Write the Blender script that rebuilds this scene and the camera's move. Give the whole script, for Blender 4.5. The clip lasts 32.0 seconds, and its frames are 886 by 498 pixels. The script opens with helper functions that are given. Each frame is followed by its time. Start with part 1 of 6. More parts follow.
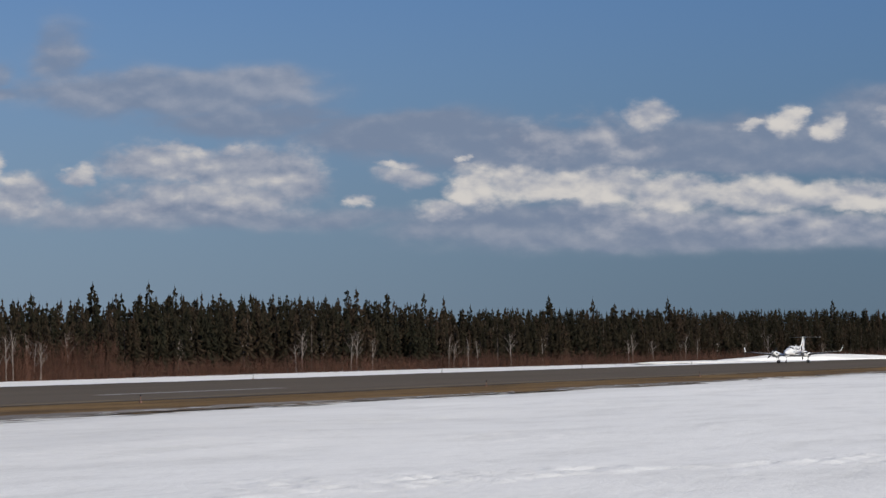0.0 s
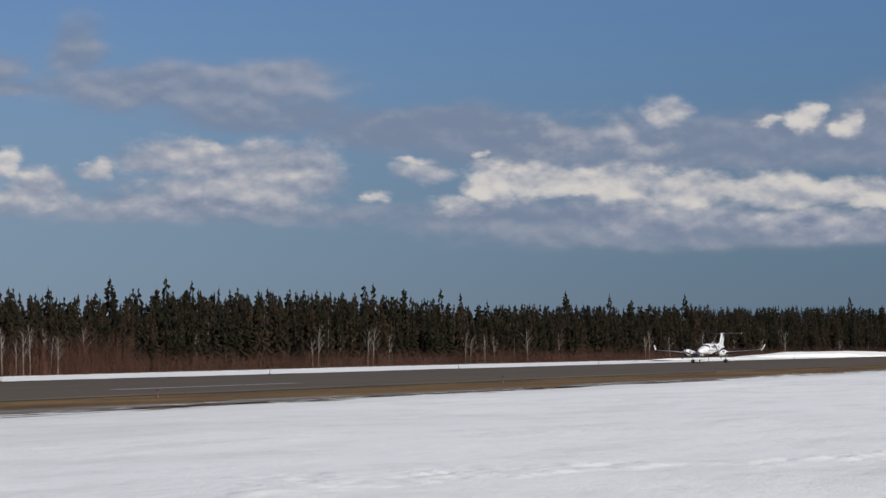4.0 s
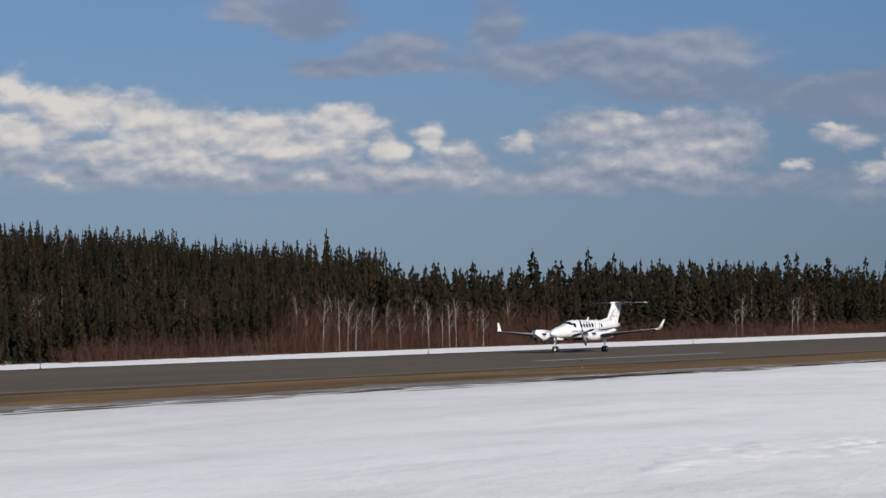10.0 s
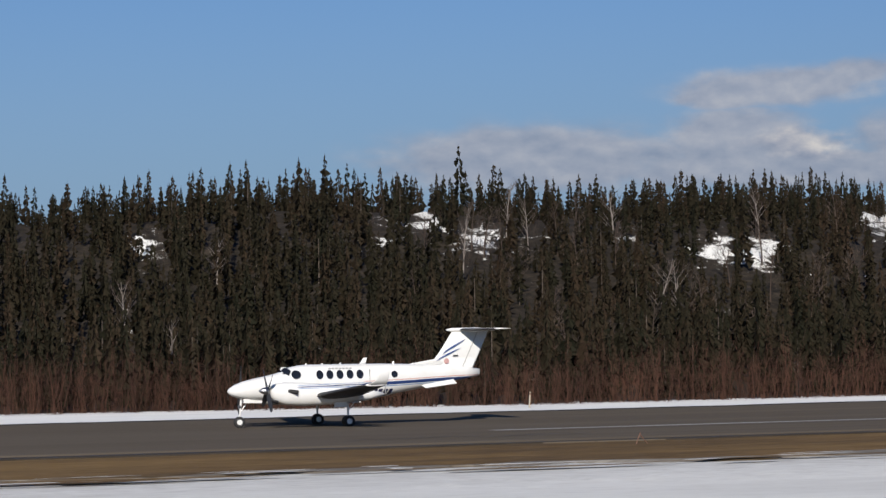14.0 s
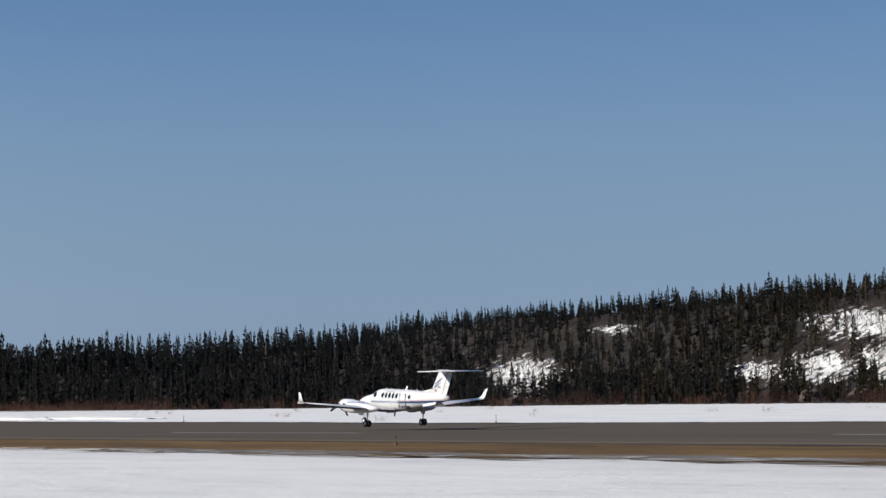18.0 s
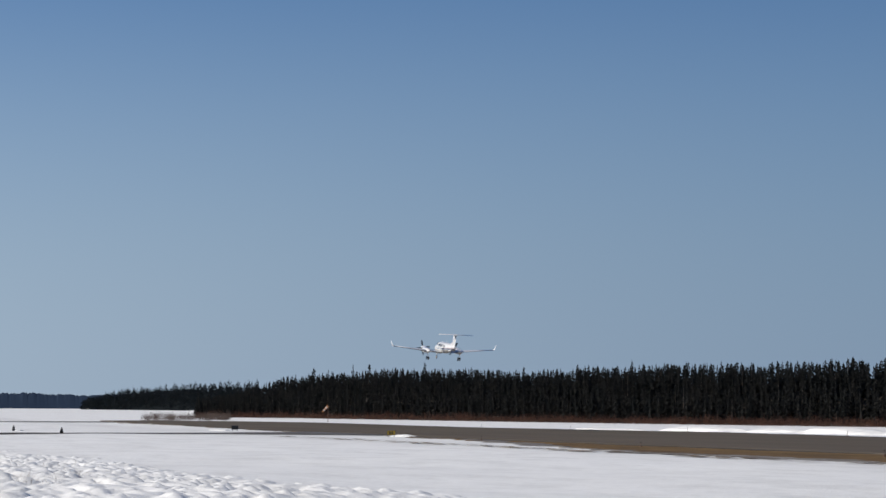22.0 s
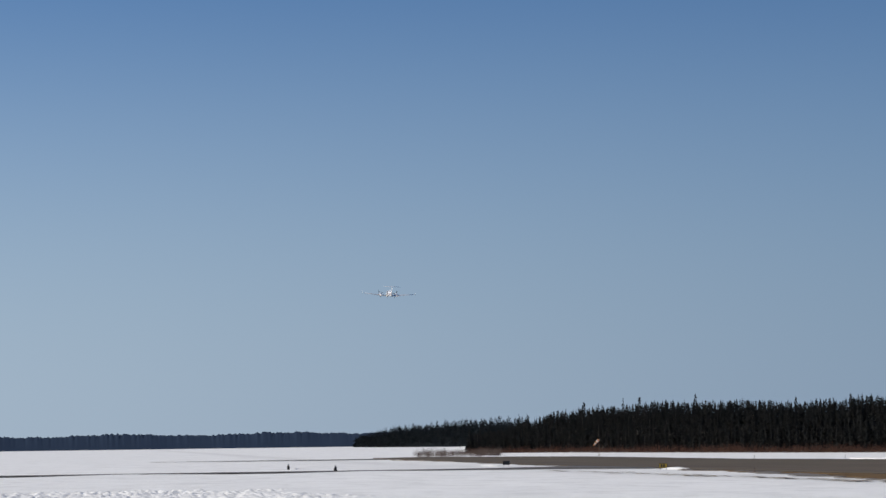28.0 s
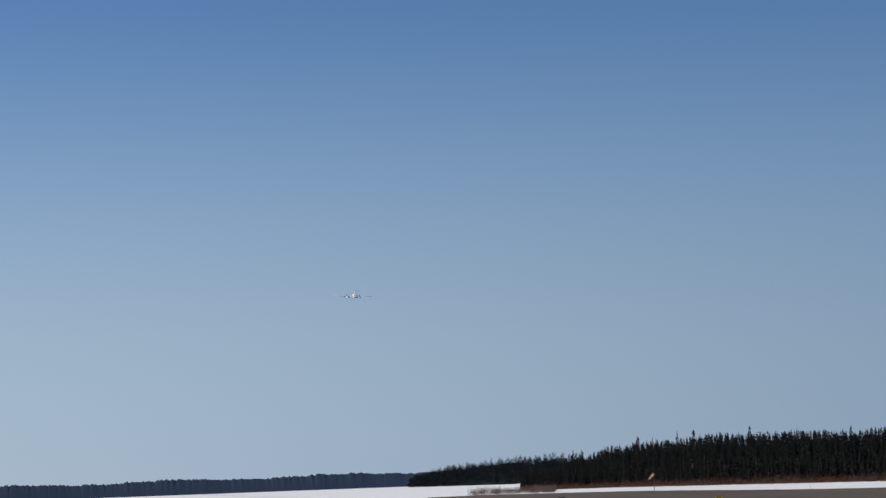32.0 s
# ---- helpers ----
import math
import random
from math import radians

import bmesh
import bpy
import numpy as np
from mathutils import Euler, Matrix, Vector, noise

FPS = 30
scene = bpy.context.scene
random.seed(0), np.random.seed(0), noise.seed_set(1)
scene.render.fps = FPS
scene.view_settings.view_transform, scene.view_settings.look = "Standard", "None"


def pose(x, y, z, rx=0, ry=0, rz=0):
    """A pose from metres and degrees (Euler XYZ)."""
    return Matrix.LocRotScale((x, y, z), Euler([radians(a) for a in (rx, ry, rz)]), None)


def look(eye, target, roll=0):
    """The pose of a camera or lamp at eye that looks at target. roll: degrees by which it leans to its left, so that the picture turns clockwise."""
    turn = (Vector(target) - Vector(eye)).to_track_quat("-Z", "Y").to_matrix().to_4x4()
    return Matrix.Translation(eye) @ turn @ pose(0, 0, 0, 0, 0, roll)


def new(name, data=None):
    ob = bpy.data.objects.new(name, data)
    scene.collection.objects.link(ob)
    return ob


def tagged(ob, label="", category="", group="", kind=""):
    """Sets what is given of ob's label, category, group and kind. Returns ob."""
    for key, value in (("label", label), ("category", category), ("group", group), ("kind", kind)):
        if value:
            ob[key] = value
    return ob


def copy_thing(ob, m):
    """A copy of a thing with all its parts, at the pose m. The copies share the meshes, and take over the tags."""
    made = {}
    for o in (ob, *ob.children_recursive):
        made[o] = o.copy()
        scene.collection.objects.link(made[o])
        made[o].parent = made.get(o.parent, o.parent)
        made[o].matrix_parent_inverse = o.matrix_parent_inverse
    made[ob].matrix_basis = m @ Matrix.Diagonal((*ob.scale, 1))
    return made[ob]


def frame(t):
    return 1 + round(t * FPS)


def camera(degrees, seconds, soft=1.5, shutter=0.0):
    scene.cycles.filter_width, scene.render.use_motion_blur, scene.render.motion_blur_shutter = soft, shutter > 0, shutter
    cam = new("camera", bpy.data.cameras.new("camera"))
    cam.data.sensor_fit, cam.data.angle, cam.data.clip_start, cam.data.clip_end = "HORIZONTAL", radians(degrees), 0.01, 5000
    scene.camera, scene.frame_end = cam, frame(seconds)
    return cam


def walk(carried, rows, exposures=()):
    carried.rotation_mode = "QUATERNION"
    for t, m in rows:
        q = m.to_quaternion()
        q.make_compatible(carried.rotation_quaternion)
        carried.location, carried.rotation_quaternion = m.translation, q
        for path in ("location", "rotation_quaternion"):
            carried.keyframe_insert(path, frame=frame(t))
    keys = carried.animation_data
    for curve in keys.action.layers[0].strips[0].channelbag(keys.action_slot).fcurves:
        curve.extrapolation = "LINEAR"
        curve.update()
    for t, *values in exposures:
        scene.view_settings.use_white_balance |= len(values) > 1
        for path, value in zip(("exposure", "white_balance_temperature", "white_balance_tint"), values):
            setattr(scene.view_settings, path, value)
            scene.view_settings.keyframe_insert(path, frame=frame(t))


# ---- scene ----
EYE = (0.0, 0.0, 2.88)
cam = camera(20.21, 32.0)


def aim(yaw, pitch, roll):
    """The camera's pose: degrees to the left of straight across the runway, up, and its lean to the left."""
    return Matrix.Translation(EYE) @ pose(0, 0, 0, 90 + pitch, 0, yaw) @ pose(0, 0, 0, 0, 0, roll)


walk(cam, [
    (0, aim(-66.53, 2.57, -0.61)), (0.5, aim(-66.50, 2.47, -0.60)), (1, aim(-66.76, 2.31, -0.39)),
    (1.5, aim(-66.82, 2.32, -0.19)), (2, aim(-66.78, 2.36, -0.16)), (2.5, aim(-66.67, 2.50, -0.33)),
    (4.5, aim(-65.92, 2.46, -0.48)), (5, aim(-65.62, 2.49, -0.69)), (5.5, aim(-65.16, 2.54, -0.88)),
    (6, aim(-64.72, 2.64, -0.68)), (6.5, aim(-64.28, 2.67, -0.62)), (7, aim(-63.68, 2.66, -0.63)),
    (7.5, aim(-63.00, 2.50, -0.70)), (8, aim(-62.04, 2.23, -1.00)), (8.5, aim(-60.91, 1.97, -0.94)),
    (9, aim(-59.81, 1.87, -0.79)), (9.5, aim(-58.27, 1.90, -0.74)), (10, aim(-56.43, 1.91, -1.01)),
    (10.5, aim(-54.55, 1.95, -1.11)), (11, aim(-52.26, 1.91, -1.09)), (11.5, aim(-48.89, 1.94, -1.10)),
    (12, aim(-44.60, 1.96, -0.85)), (12.5, aim(-39.86, 2.03, -0.76)), (13, aim(-34.19, 2.26, -0.96)),
    (13.5, aim(-27.45, 2.58, -1.02)), (15.5, aim(14.42, 2.59, -0.85)), (16, aim(25.16, 2.35, -0.91)),
    (16.5, aim(34.36, 2.12, -0.29)), (17, aim(43.08, 2.21, -0.48)), (17.5, aim(50.46, 2.78, -0.75)),
    (18, aim(55.63, 3.10, -1.10)), (18.5, aim(59.96, 3.11, -0.91)), (19, aim(63.64, 3.13, -0.54)),
    (19.5, aim(67.43, 3.21, -0.28)), (20, aim(70.05, 3.21, 0.15)), (20.5, aim(72.18, 2.97, 0.23)),
    (21, aim(73.90, 3.11, 0.12)), (21.5, aim(75.06, 3.36, 0.27)), (22, aim(75.98, 3.62, 0.21)),
    (22.5, aim(76.77, 3.94, 0.08)), (23, aim(77.43, 4.06, 0.13)), (23.5, aim(77.80, 4.13, 0.21)),
    (24, aim(77.90, 4.19, -0.17)), (24.5, aim(78.81, 4.26, -0.76)), (25, aim(80.10, 4.32, -0.87)),
    (25.5, aim(80.85, 4.27, -0.85)), (26, aim(81.16, 4.24, -0.86)), (26.5, aim(81.52, 4.34, -1.07)),
    (28.5, aim(82.31, 4.45, -0.85)), (29, aim(82.44, 4.53, -1.27)), (29.5, aim(82.46, 4.85, -1.61)),
    (30, aim(82.63, 5.17, -1.87)), (30.5, aim(82.84, 5.17, -2.08)), (31, aim(82.91, 5.18, -2.15)),
    (31.5, aim(82.97, 5.23, -2.16)), (32, aim(83.24, 5.34, -2.15))],
    [(0, -0.08), (8, -0.08), (11, 0.0), (15.5, 0.0), (17, 0.08), (18.5, 0.05), (20, -0.2), (21, -0.12), (22.5, -0.06), (24, -0.03), (27, -0.1), (30, -0.04), (32, -0.02)])

# ---- light and sky ----
SUN_EL, SUN_AZ = radians(30), radians(156)   # azimuth: degrees to the left of +y, so the sun stands behind the camera to its left


def build_world():
    world = bpy.data.worlds.new("world")
    scene.world = world
    world.use_nodes = True
    nt = world.node_tree
    nt.nodes.clear()

    def node(kind, **sets):
        n = nt.nodes.new(kind)
        for k, v in sets.items():
            if k == "operation":
                n.operation = v
        return n

    def link(a, b):
        nt.links.new(a, b)

    def math_(op, a, b=None, c=None, clamp=False):
        n = node("ShaderNodeMath", operation=op)
        n.use_clamp = clamp
        for i, v in enumerate((a, b, c)):
            if v is None:
                continue
            if isinstance(v, (int, float)):
                n.inputs[i].default_value = v
            else:
                link(v, n.inputs[i])
        return n.outputs[0]

    def smooth(v, lo, hi):
        n = node("ShaderNodeMapRange")
        n.interpolation_type = "SMOOTHSTEP"
        link(v, n.inputs["Value"])
        n.inputs["From Min"].default_value, n.inputs["From Max"].default_value = lo, hi
        return n.outputs[0]

    def mix(f, a, b):
        n = node("ShaderNodeMix")
        n.data_type = "RGBA"
        link(f, n.inputs[0])
        for i, v in ((6, a), (7, b)):
            if isinstance(v, tuple):
                n.inputs[i].default_value = (*v, 1)
            else:
                link(v, n.inputs[i])
        return n.outputs[2]

    sky = node("ShaderNodeTexSky")
    sky.sky_type = "NISHITA"
    sky.sun_disc = False
    sky.sun_elevation, sky.sun_rotation = SUN_EL, -SUN_AZ
    sky.altitude, sky.air_density, sky.dust_density, sky.ozone_density = 300, 1.0, 0.1, 2.0
    co = node("ShaderNodeTexCoord")
    sep = node("ShaderNodeSeparateXYZ")
    link(co.outputs["Generated"], sep.inputs[0])
    x, y, z = sep.outputs
    az = math_("MULTIPLY", math_("ARCTAN2", math_("MULTIPLY", x, -1.0), y), 57.2958)
    el = math_("MULTIPLY", math_("ARCSINE", z), 57.2958)
    comb = node("ShaderNodeCombineXYZ")
    link(az, comb.inputs[0])
    link(math_("MULTIPLY", el, 1.7), comb.inputs[1])

    def noise_(scale, detail, rough, off=0.0, dist=0.0, up=0.0):
        m = node("ShaderNodeVectorMath", operation="ADD")
        link(comb.outputs[0], m.inputs[0])
        m.inputs[1].default_value = (off - 0.3 * up, off * 0.7 + up, off)
        n = node("ShaderNodeTexNoise")
        link(m.outputs[0], n.inputs["Vector"])
        n.inputs["Scale"].default_value, n.inputs["Detail"].default_value = scale, detail
        n.inputs["Roughness"].default_value, n.inputs["Distortion"].default_value = rough, dist
        return n.outputs[0]

    def puffs(at, rows):
        """The densest of many rounded puffs at a place in the sky, and how white they are there."""
        dens, num, den = None, 0.0, 0.0001
        for a, e, ra, re, amount, white in rows:
            m = node("ShaderNodeVectorMath", operation="MULTIPLY_ADD")
            link(at, m.inputs[0])
            m.inputs[1].default_value = (1 / ra, 1 / re, 0)
            m.inputs[2].default_value = (-a / ra, -e / re, math.sqrt(-math.log(min(amount, 1.0))))
            d = node("ShaderNodeVectorMath", operation="DOT_PRODUCT")
            link(m.outputs[0], d.inputs[0])
            link(m.outputs[0], d.inputs[1])
            g = math_("POWER", 0.36788, d.outputs["Value"])
            dens = g if dens is None else math_("MAXIMUM", dens, g)
            num = math_("MULTIPLY_ADD", g, white, num)
            den = math_("ADD", g, den)
        return dens, math_("DIVIDE", num, den)

    def warped(scale, detail, rough, across, up):
        n = node("ShaderNodeTexNoise")
        link(comb.outputs[0], n.inputs["Vector"])
        n.inputs["Scale"].default_value, n.inputs["Detail"].default_value, n.inputs["Roughness"].default_value = scale, detail, rough
        k = node("ShaderNodeVectorMath", operation="MULTIPLY_ADD")
        link(n.outputs["Color"], k.inputs[0])
        k.inputs[1].default_value = (across, up, 0)
        place = node("ShaderNodeCombineXYZ")
        link(math_("SUBTRACT", az, across / 2), place.inputs[0])
        link(math_("SUBTRACT", el, up / 2), place.inputs[1])
        link(place.outputs[0], k.inputs[2])
        return k.outputs[0]

    lump = noise_(1.0, 5.0, 0.5, 3.1, 0.1)
    over = noise_(1.0, 5.0, 0.5, 3.1, 0.1, 0.34)
    fine = noise_(3.2, 4.0, 0.55, 9.4)
    dens, white = puffs(warped(0.75, 6.0, 0.6, 1.5, 0.8), CLOUDS)
    grain = math_("ADD", math_("MULTIPLY", lump, 0.7), math_("MULTIPLY", fine, 0.3))
    shape = math_("MULTIPLY_ADD", math_("SUBTRACT", grain, 0.5), 1.0, dens)
    cover = math_("MULTIPLY", smooth(shape, 0.24, 0.80), smooth(dens, 0.08, 0.42))
    relief = math_("MULTIPLY", math_("SUBTRACT", lump, over), 1.6)
    relief = math_("ADD", relief, math_("MULTIPLY", math_("SUBTRACT", fine, 0.5), 0.14))
    tone = math_("ADD", math_("ADD", white, relief), math_("MULTIPLY", math_("SUBTRACT", dens, 0.8), 0.25))

    def shade(v):
        grey = mix(smooth(v, 0.05, 0.6), (3.3, 4.1, 5.8), (5.9, 6.3, 7.5))
        return mix(smooth(v, 0.45, 1.15), grey, (11.6, 11.0, 10.4))
    cloud = shade(tone)
    # thin grey sheets drawn out along the horizon
    sheet, pale = puffs(warped(0.45, 5.0, 0.6, 1.8, 0.5), VEILS)
    flat = node("ShaderNodeCombineXYZ")
    link(math_("MULTIPLY", az, 0.35), flat.inputs[0])
    link(math_("MULTIPLY", el, 1.15), flat.inputs[1])
    comb = flat
    drawn = math_("ADD", math_("MULTIPLY", noise_(1.0, 6.0, 0.58, 5.2, 0.25), 0.6), math_("MULTIPLY", lump, 0.4))
    veil = math_("MULTIPLY", smooth(math_("MULTIPLY_ADD", math_("SUBTRACT", drawn, 0.5), 1.1, sheet), -0.04, 0.5), smooth(sheet, 0.02, 0.3))
    veil_tint = shade(math_("ADD", pale, math_("MULTIPLY", relief, 0.5)))
    tint = node("ShaderNodeMix")
    tint.data_type, tint.blend_type = "RGBA", "MULTIPLY"
    tint.inputs[0].default_value = 1.0
    link(sky.outputs[0], tint.inputs[6])
    link(mix(smooth(az, -55.0, -15.0), (0.55, 0.77, 1.14), (0.61, 0.87, 1.24)), tint.inputs[7])
    # pale haze low on the clear side, a grey-blue veil of far cloud under the cumulus
    side = smooth(az, -40.0, 6.0)
    dull = mix(smooth(az, -78.0, -52.0), (1.65, 2.5, 3.7), (3.3, 4.4, 6.0))
    haze = mix(smooth(az, 58.0, 102.0), mix(side, dull, (3.55, 5.0, 7.3)), (6.9, 8.6, 10.8))
    low = math_("MULTIPLY", smooth(el, 12.5, 0.2), 0.86)
    base = mix(low, tint.outputs[2], haze)
    base = mix(math_("MULTIPLY", veil, 0.85), base, veil_tint)
    col = mix(math_("MULTIPLY", cover, 0.94), base, cloud)
    bg = node("ShaderNodeBackground")
    link(col, bg.inputs[0])
    bg.inputs[1].default_value = 0.06
    out = node("ShaderNodeOutputWorld")
    link(bg.outputs[0], out.inputs[0])


# clouds: degrees left of +y, degrees up, half width, half height, how dense, how white
EAST = [
    (-60.26, 4.58, 1.95, 0.55, 1, 0.5), (-61.94, 4.44, 1.79, 0.68, 1, 0.52), (-63.04, 4.18, 0.90, 0.85, 1, 0.55), (-61.29, 3.80, 2.77, 0.52, 1, 0.5), (-58.33, 4.34, 0.42, 0.33, 0.9, 0.72), (-59.61, 3.61, 2.12, 0.36, 0.9, 0.45),
    (-60.52, 4.96, 0.72, 0.20, 0.9, 0.75), (-61.62, 4.93, 0.49, 0.16, 0.9, 0.75), (-60.96, 4.21, 0.39, 0.15, 0.9, 0.8), (-56.92, 3.87, 0.98, 0.55, 1, 0.6)]
BRIGHT = [
    (-67.25, 4.01, 0.75, 0.55, 1, 1), (-68.71, 4.02, 1.38, 0.49, 1, 0.86), (-70.34, 3.97, 1.38, 0.55, 1, 0.86), (-71.96, 3.75, 1.63, 0.46, 1, 0.86), (-73.63, 3.72, 1.95, 0.46, 1, 0.8), (-75.55, 3.68, 1.95, 0.39, 1, 0.86),
    (-77.07, 3.58, 1.47, 0.42, 1, 0.8), (-66.62, 3.39, 0.65, 0.33, 0.9, 0.7), (-65.74, 4.21, 0.81, 0.36, 0.85, 0.5), (-65.65, 4.54, 0.59, 0.15, 0.9, 0.75), (-64.66, 3.64, 0.36, 0.20, 0.9, 0.75), (-69.29, 3.76, 0.46, 0.16, 0.9, 1.15),
    (-76.37, 3.45, 0.65, 0.15, 0.9, 1.2), (-71.30, 3.17, 3.09, 0.42, 0.8, 0.35), (-74.65, 3.01, 3.42, 0.49, 0.85, 0.4)]
UPPER = [
    (-68.72, 5.03, 1.47, 0.68, 0.75, 0.28), (-70.16, 5.16, 0.98, 0.55, 0.8, 0.42), (-71.27, 5.55, 0.68, 0.39, 1, 0.75), (-71.06, 4.80, 0.98, 0.39, 0.7, 0.35), (-74.53, 5.33, 0.42, 0.42, 1, 0.98), (-75.42, 5.18, 0.42, 0.36, 1, 0.85),
    (-73.73, 5.30, 0.52, 0.16, 0.9, 0.8), (-66.92, 4.62, 0.16, 0.11, 0.9, 0.7), (-77.36, 5.62, 0.98, 0.49, 0.9, 0.7)]
MIDDLE = [
    (-50.48, 4.68, 1.79, 0.73, 1, 0.9), (-52.01, 4.62, 1.79, 0.65, 1, 0.88), (-54.23, 4.80, 1.07, 0.49, 1, 0.8), (-53.29, 4.26, 1.63, 0.49, 1, 0.88), (-51.11, 3.89, 3.09, 0.39, 0.9, 0.55), (-55.23, 4.25, 0.52, 0.49, 1, 0.85),
    (-56.22, 4.45, 0.42, 0.46, 1, 0.98), (-56.95, 4.05, 0.75, 0.29, 1, 0.8), (-55.10, 3.73, 3.42, 0.33, 0.85, 0.5)]
TALL = [
    (-45.38, 5.27, 0.75, 0.62, 1, 0.85), (-46.61, 5.58, 0.81, 0.55, 1, 1.1), (-47.97, 5.24, 1.38, 0.62, 1, 0.92), (-49.40, 5.09, 1.07, 0.62, 1, 0.88), (-46.54, 4.74, 1.95, 0.49, 1, 0.8), (-49.25, 4.25, 3.09, 0.33, 1, 0.7),
    (-48.34, 3.79, 4.23, 0.29, 0.8, 0.5), (-42.94, 4.64, 1.07, 0.29, 0.9, 0.7), (-44.09, 4.48, 1.30, 0.21, 0.9, 0.6)]
LOW = [
    (-39.39, 4.67, 1.47, 0.21, 0.85, 0.72), (-41.06, 4.57, 1.47, 0.23, 0.85, 0.7), (-42.73, 4.64, 0.91, 0.28, 0.95, 0.85), (-27.04, 4.89, 1.55, 0.42, 0.8, 0.6), (-31.86, 6.49, 1.71, 0.18, 0.75, 0.62), (-32.93, 6.63, 0.55, 0.16, 0.8, 0.7),
    (-30.30, 6.81, 0.91, 0.21, 0.7, 0.55), (-37.49, 7.34, 1.79, 0.33, 0.6, 0.5)]
EAST_VEILS = [
    (-60.27, 6.15, 3.47, 0.52, 0.8, 0.25), (-62.21, 6.38, 1.48, 0.42, 0.75, 0.45), (-59.62, 6.38, 1.04, 0.42, 0.6, 0.25), (-65.98, 5.22, 2.43, 0.52, 0.85, 0.1), (-61.95, 5.55, 2.61, 0.24, 0.6, 0.1), (-72.88, 4.85, 2.95, 0.56, 0.95, 0.15),
    (-75.19, 4.75, 2.78, 0.52, 0.95, 0.2), (-69.37, 4.79, 3.47, 0.45, 0.8, 0.15), (-72.61, 4.42, 3.82, 0.21, 0.7, 0.15), (-68.70, 3.14, 3.30, 0.45, 0.75, 0.2), (-72.59, 2.79, 5.56, 0.35, 0.75, 0.3), (-60.89, 3.34, 5.73, 0.31, 0.6, 0.25),
    (-57.83, 6.89, 0.87, 1.04, 0.4, 0.2), (-77.10, 5.12, 2.08, 0.87, 0.9, 0.2)]
MIDDLE_VEILS = [
    (-55.52, 6.50, 1.04, 0.49, 0.6, 0.3), (-53.45, 7.30, 1.15, 0.45, 0.9, 0.08), (-51.91, 7.45, 0.87, 0.31, 0.6, 0.35), (-54.84, 3.44, 7.30, 0.21, 0.6, 0.4), (-55.12, 6.14, 1.91, 0.24, 0.7, 0.15), (-62.03, 5.62, 2.61, 0.52, 0.5, 0.1)]
WEST_VEILS = [
    (-26.67, 6.22, 2.093, 0.42, 0.8625, 0.55), (-25.26, 6.02, 1, 0.28, 0.7475, 0.5), (-28.35, 6.43, 0.92, 0.31, 0.69, 0.45), (-36.58, 7.29, 2.392, 0.35, 0.92, 0.5), (-38.41, 7.64, 2.392, 0.42, 0.9775, 0.5), (-38.65, 6.53, 1.104, 0.49, 0.8625, 0.35),
    (-37.65, 5.69, 1.196, 0.28, 0.805, 0.25), (-40.87, 7.67, 1.794, 0.28, 0.69, 0.45), (-25.5, 4.97, 1.56, 0.6615, 0.975, 0.5), (-31.05, 4.92, 2.78, 0.702, 0.975, 0.45), (-35.09, 4.57, 3.47, 0.378, 0.91, 0.42), (-40.28, 4.17, 5.73, 0.4725, 0.975, 0.42),
    (-27.93, 4.37, 5.56, 0.378, 0.91, 0.42), (-20.97, 4.71, 3.47, 0.702, 0.78, 0.45)]
CLOUDS = EAST + BRIGHT + UPPER + MIDDLE + TALL + LOW
VEILS = EAST_VEILS + MIDDLE_VEILS + WEST_VEILS
build_world()
sun = new("sun", bpy.data.lights.new("sun", "SUN"))
sun.data.energy, sun.data.angle, sun.data.color = 4.6, radians(0.53), (1.0, 0.93, 0.84)
sun.matrix_world = look((0, 0, 60), (60 * math.sin(SUN_AZ) * math.cos(SUN_EL), -60 * math.cos(SUN_AZ) * math.cos(SUN_EL), 60 - 60 * math.sin(SUN_EL)))
scene.view_settings.exposure = 0.0


# ---- materials ----
def material(name, build, **inputs):
    m = bpy.data.materials.new(name)
    m.use_nodes = True
    nt = m.node_tree
    b = nt.nodes["Principled BSDF"]
    for k, v in inputs.items():
        b.inputs[k.replace("_", " ")].default_value = (*v, 1) if isinstance(v, tuple) else v
    if build:
        build(nt, b)
    return m


def tex(nt, kind, scale, detail=4.0, rough=0.55, coords="Object", stretch=(1, 1, 1), off=(0, 0, 0)):
    co = nt.nodes.new("ShaderNodeTexCoord")
    mp = nt.nodes.new("ShaderNodeMapping")
    mp.inputs["Scale"].default_value = stretch
    mp.inputs["Location"].default_value = off
    n = nt.nodes.new(kind)
    nt.links.new(co.outputs[coords], mp.inputs[0])
    nt.links.new(mp.outputs[0], n.inputs["Vector"])
    n.inputs["Scale"].default_value = scale
    if "Detail" in n.inputs:
        n.inputs["Detail"].default_value, n.inputs["Roughness"].default_value = detail, rough
    return n.outputs[0]


def ramp(nt, f, stops):
    n = nt.nodes.new("ShaderNodeValToRGB")
    nt.links.new(f, n.inputs[0])
    els = n.color_ramp.elements
    while len(els) < len(stops):
        els.new(0.5)
    for e, (p, c) in zip(els, stops):
        e.position, e.color = p, (*c, 1)
    return n.outputs[0]


def blend(nt, f, a, b, how="MIX"):
    n = nt.nodes.new("ShaderNodeMix")
    n.data_type, n.blend_type = "RGBA", how
    for i, v in ((0, f), (6, a), (7, b)):
        if isinstance(v, tuple):
            n.inputs[i].default_value = (*v, 1)
        elif isinstance(v, (int, float)):
            n.inputs[i].default_value = v
        else:
            nt.links.new(v, n.inputs[i])
    return n.outputs[2]


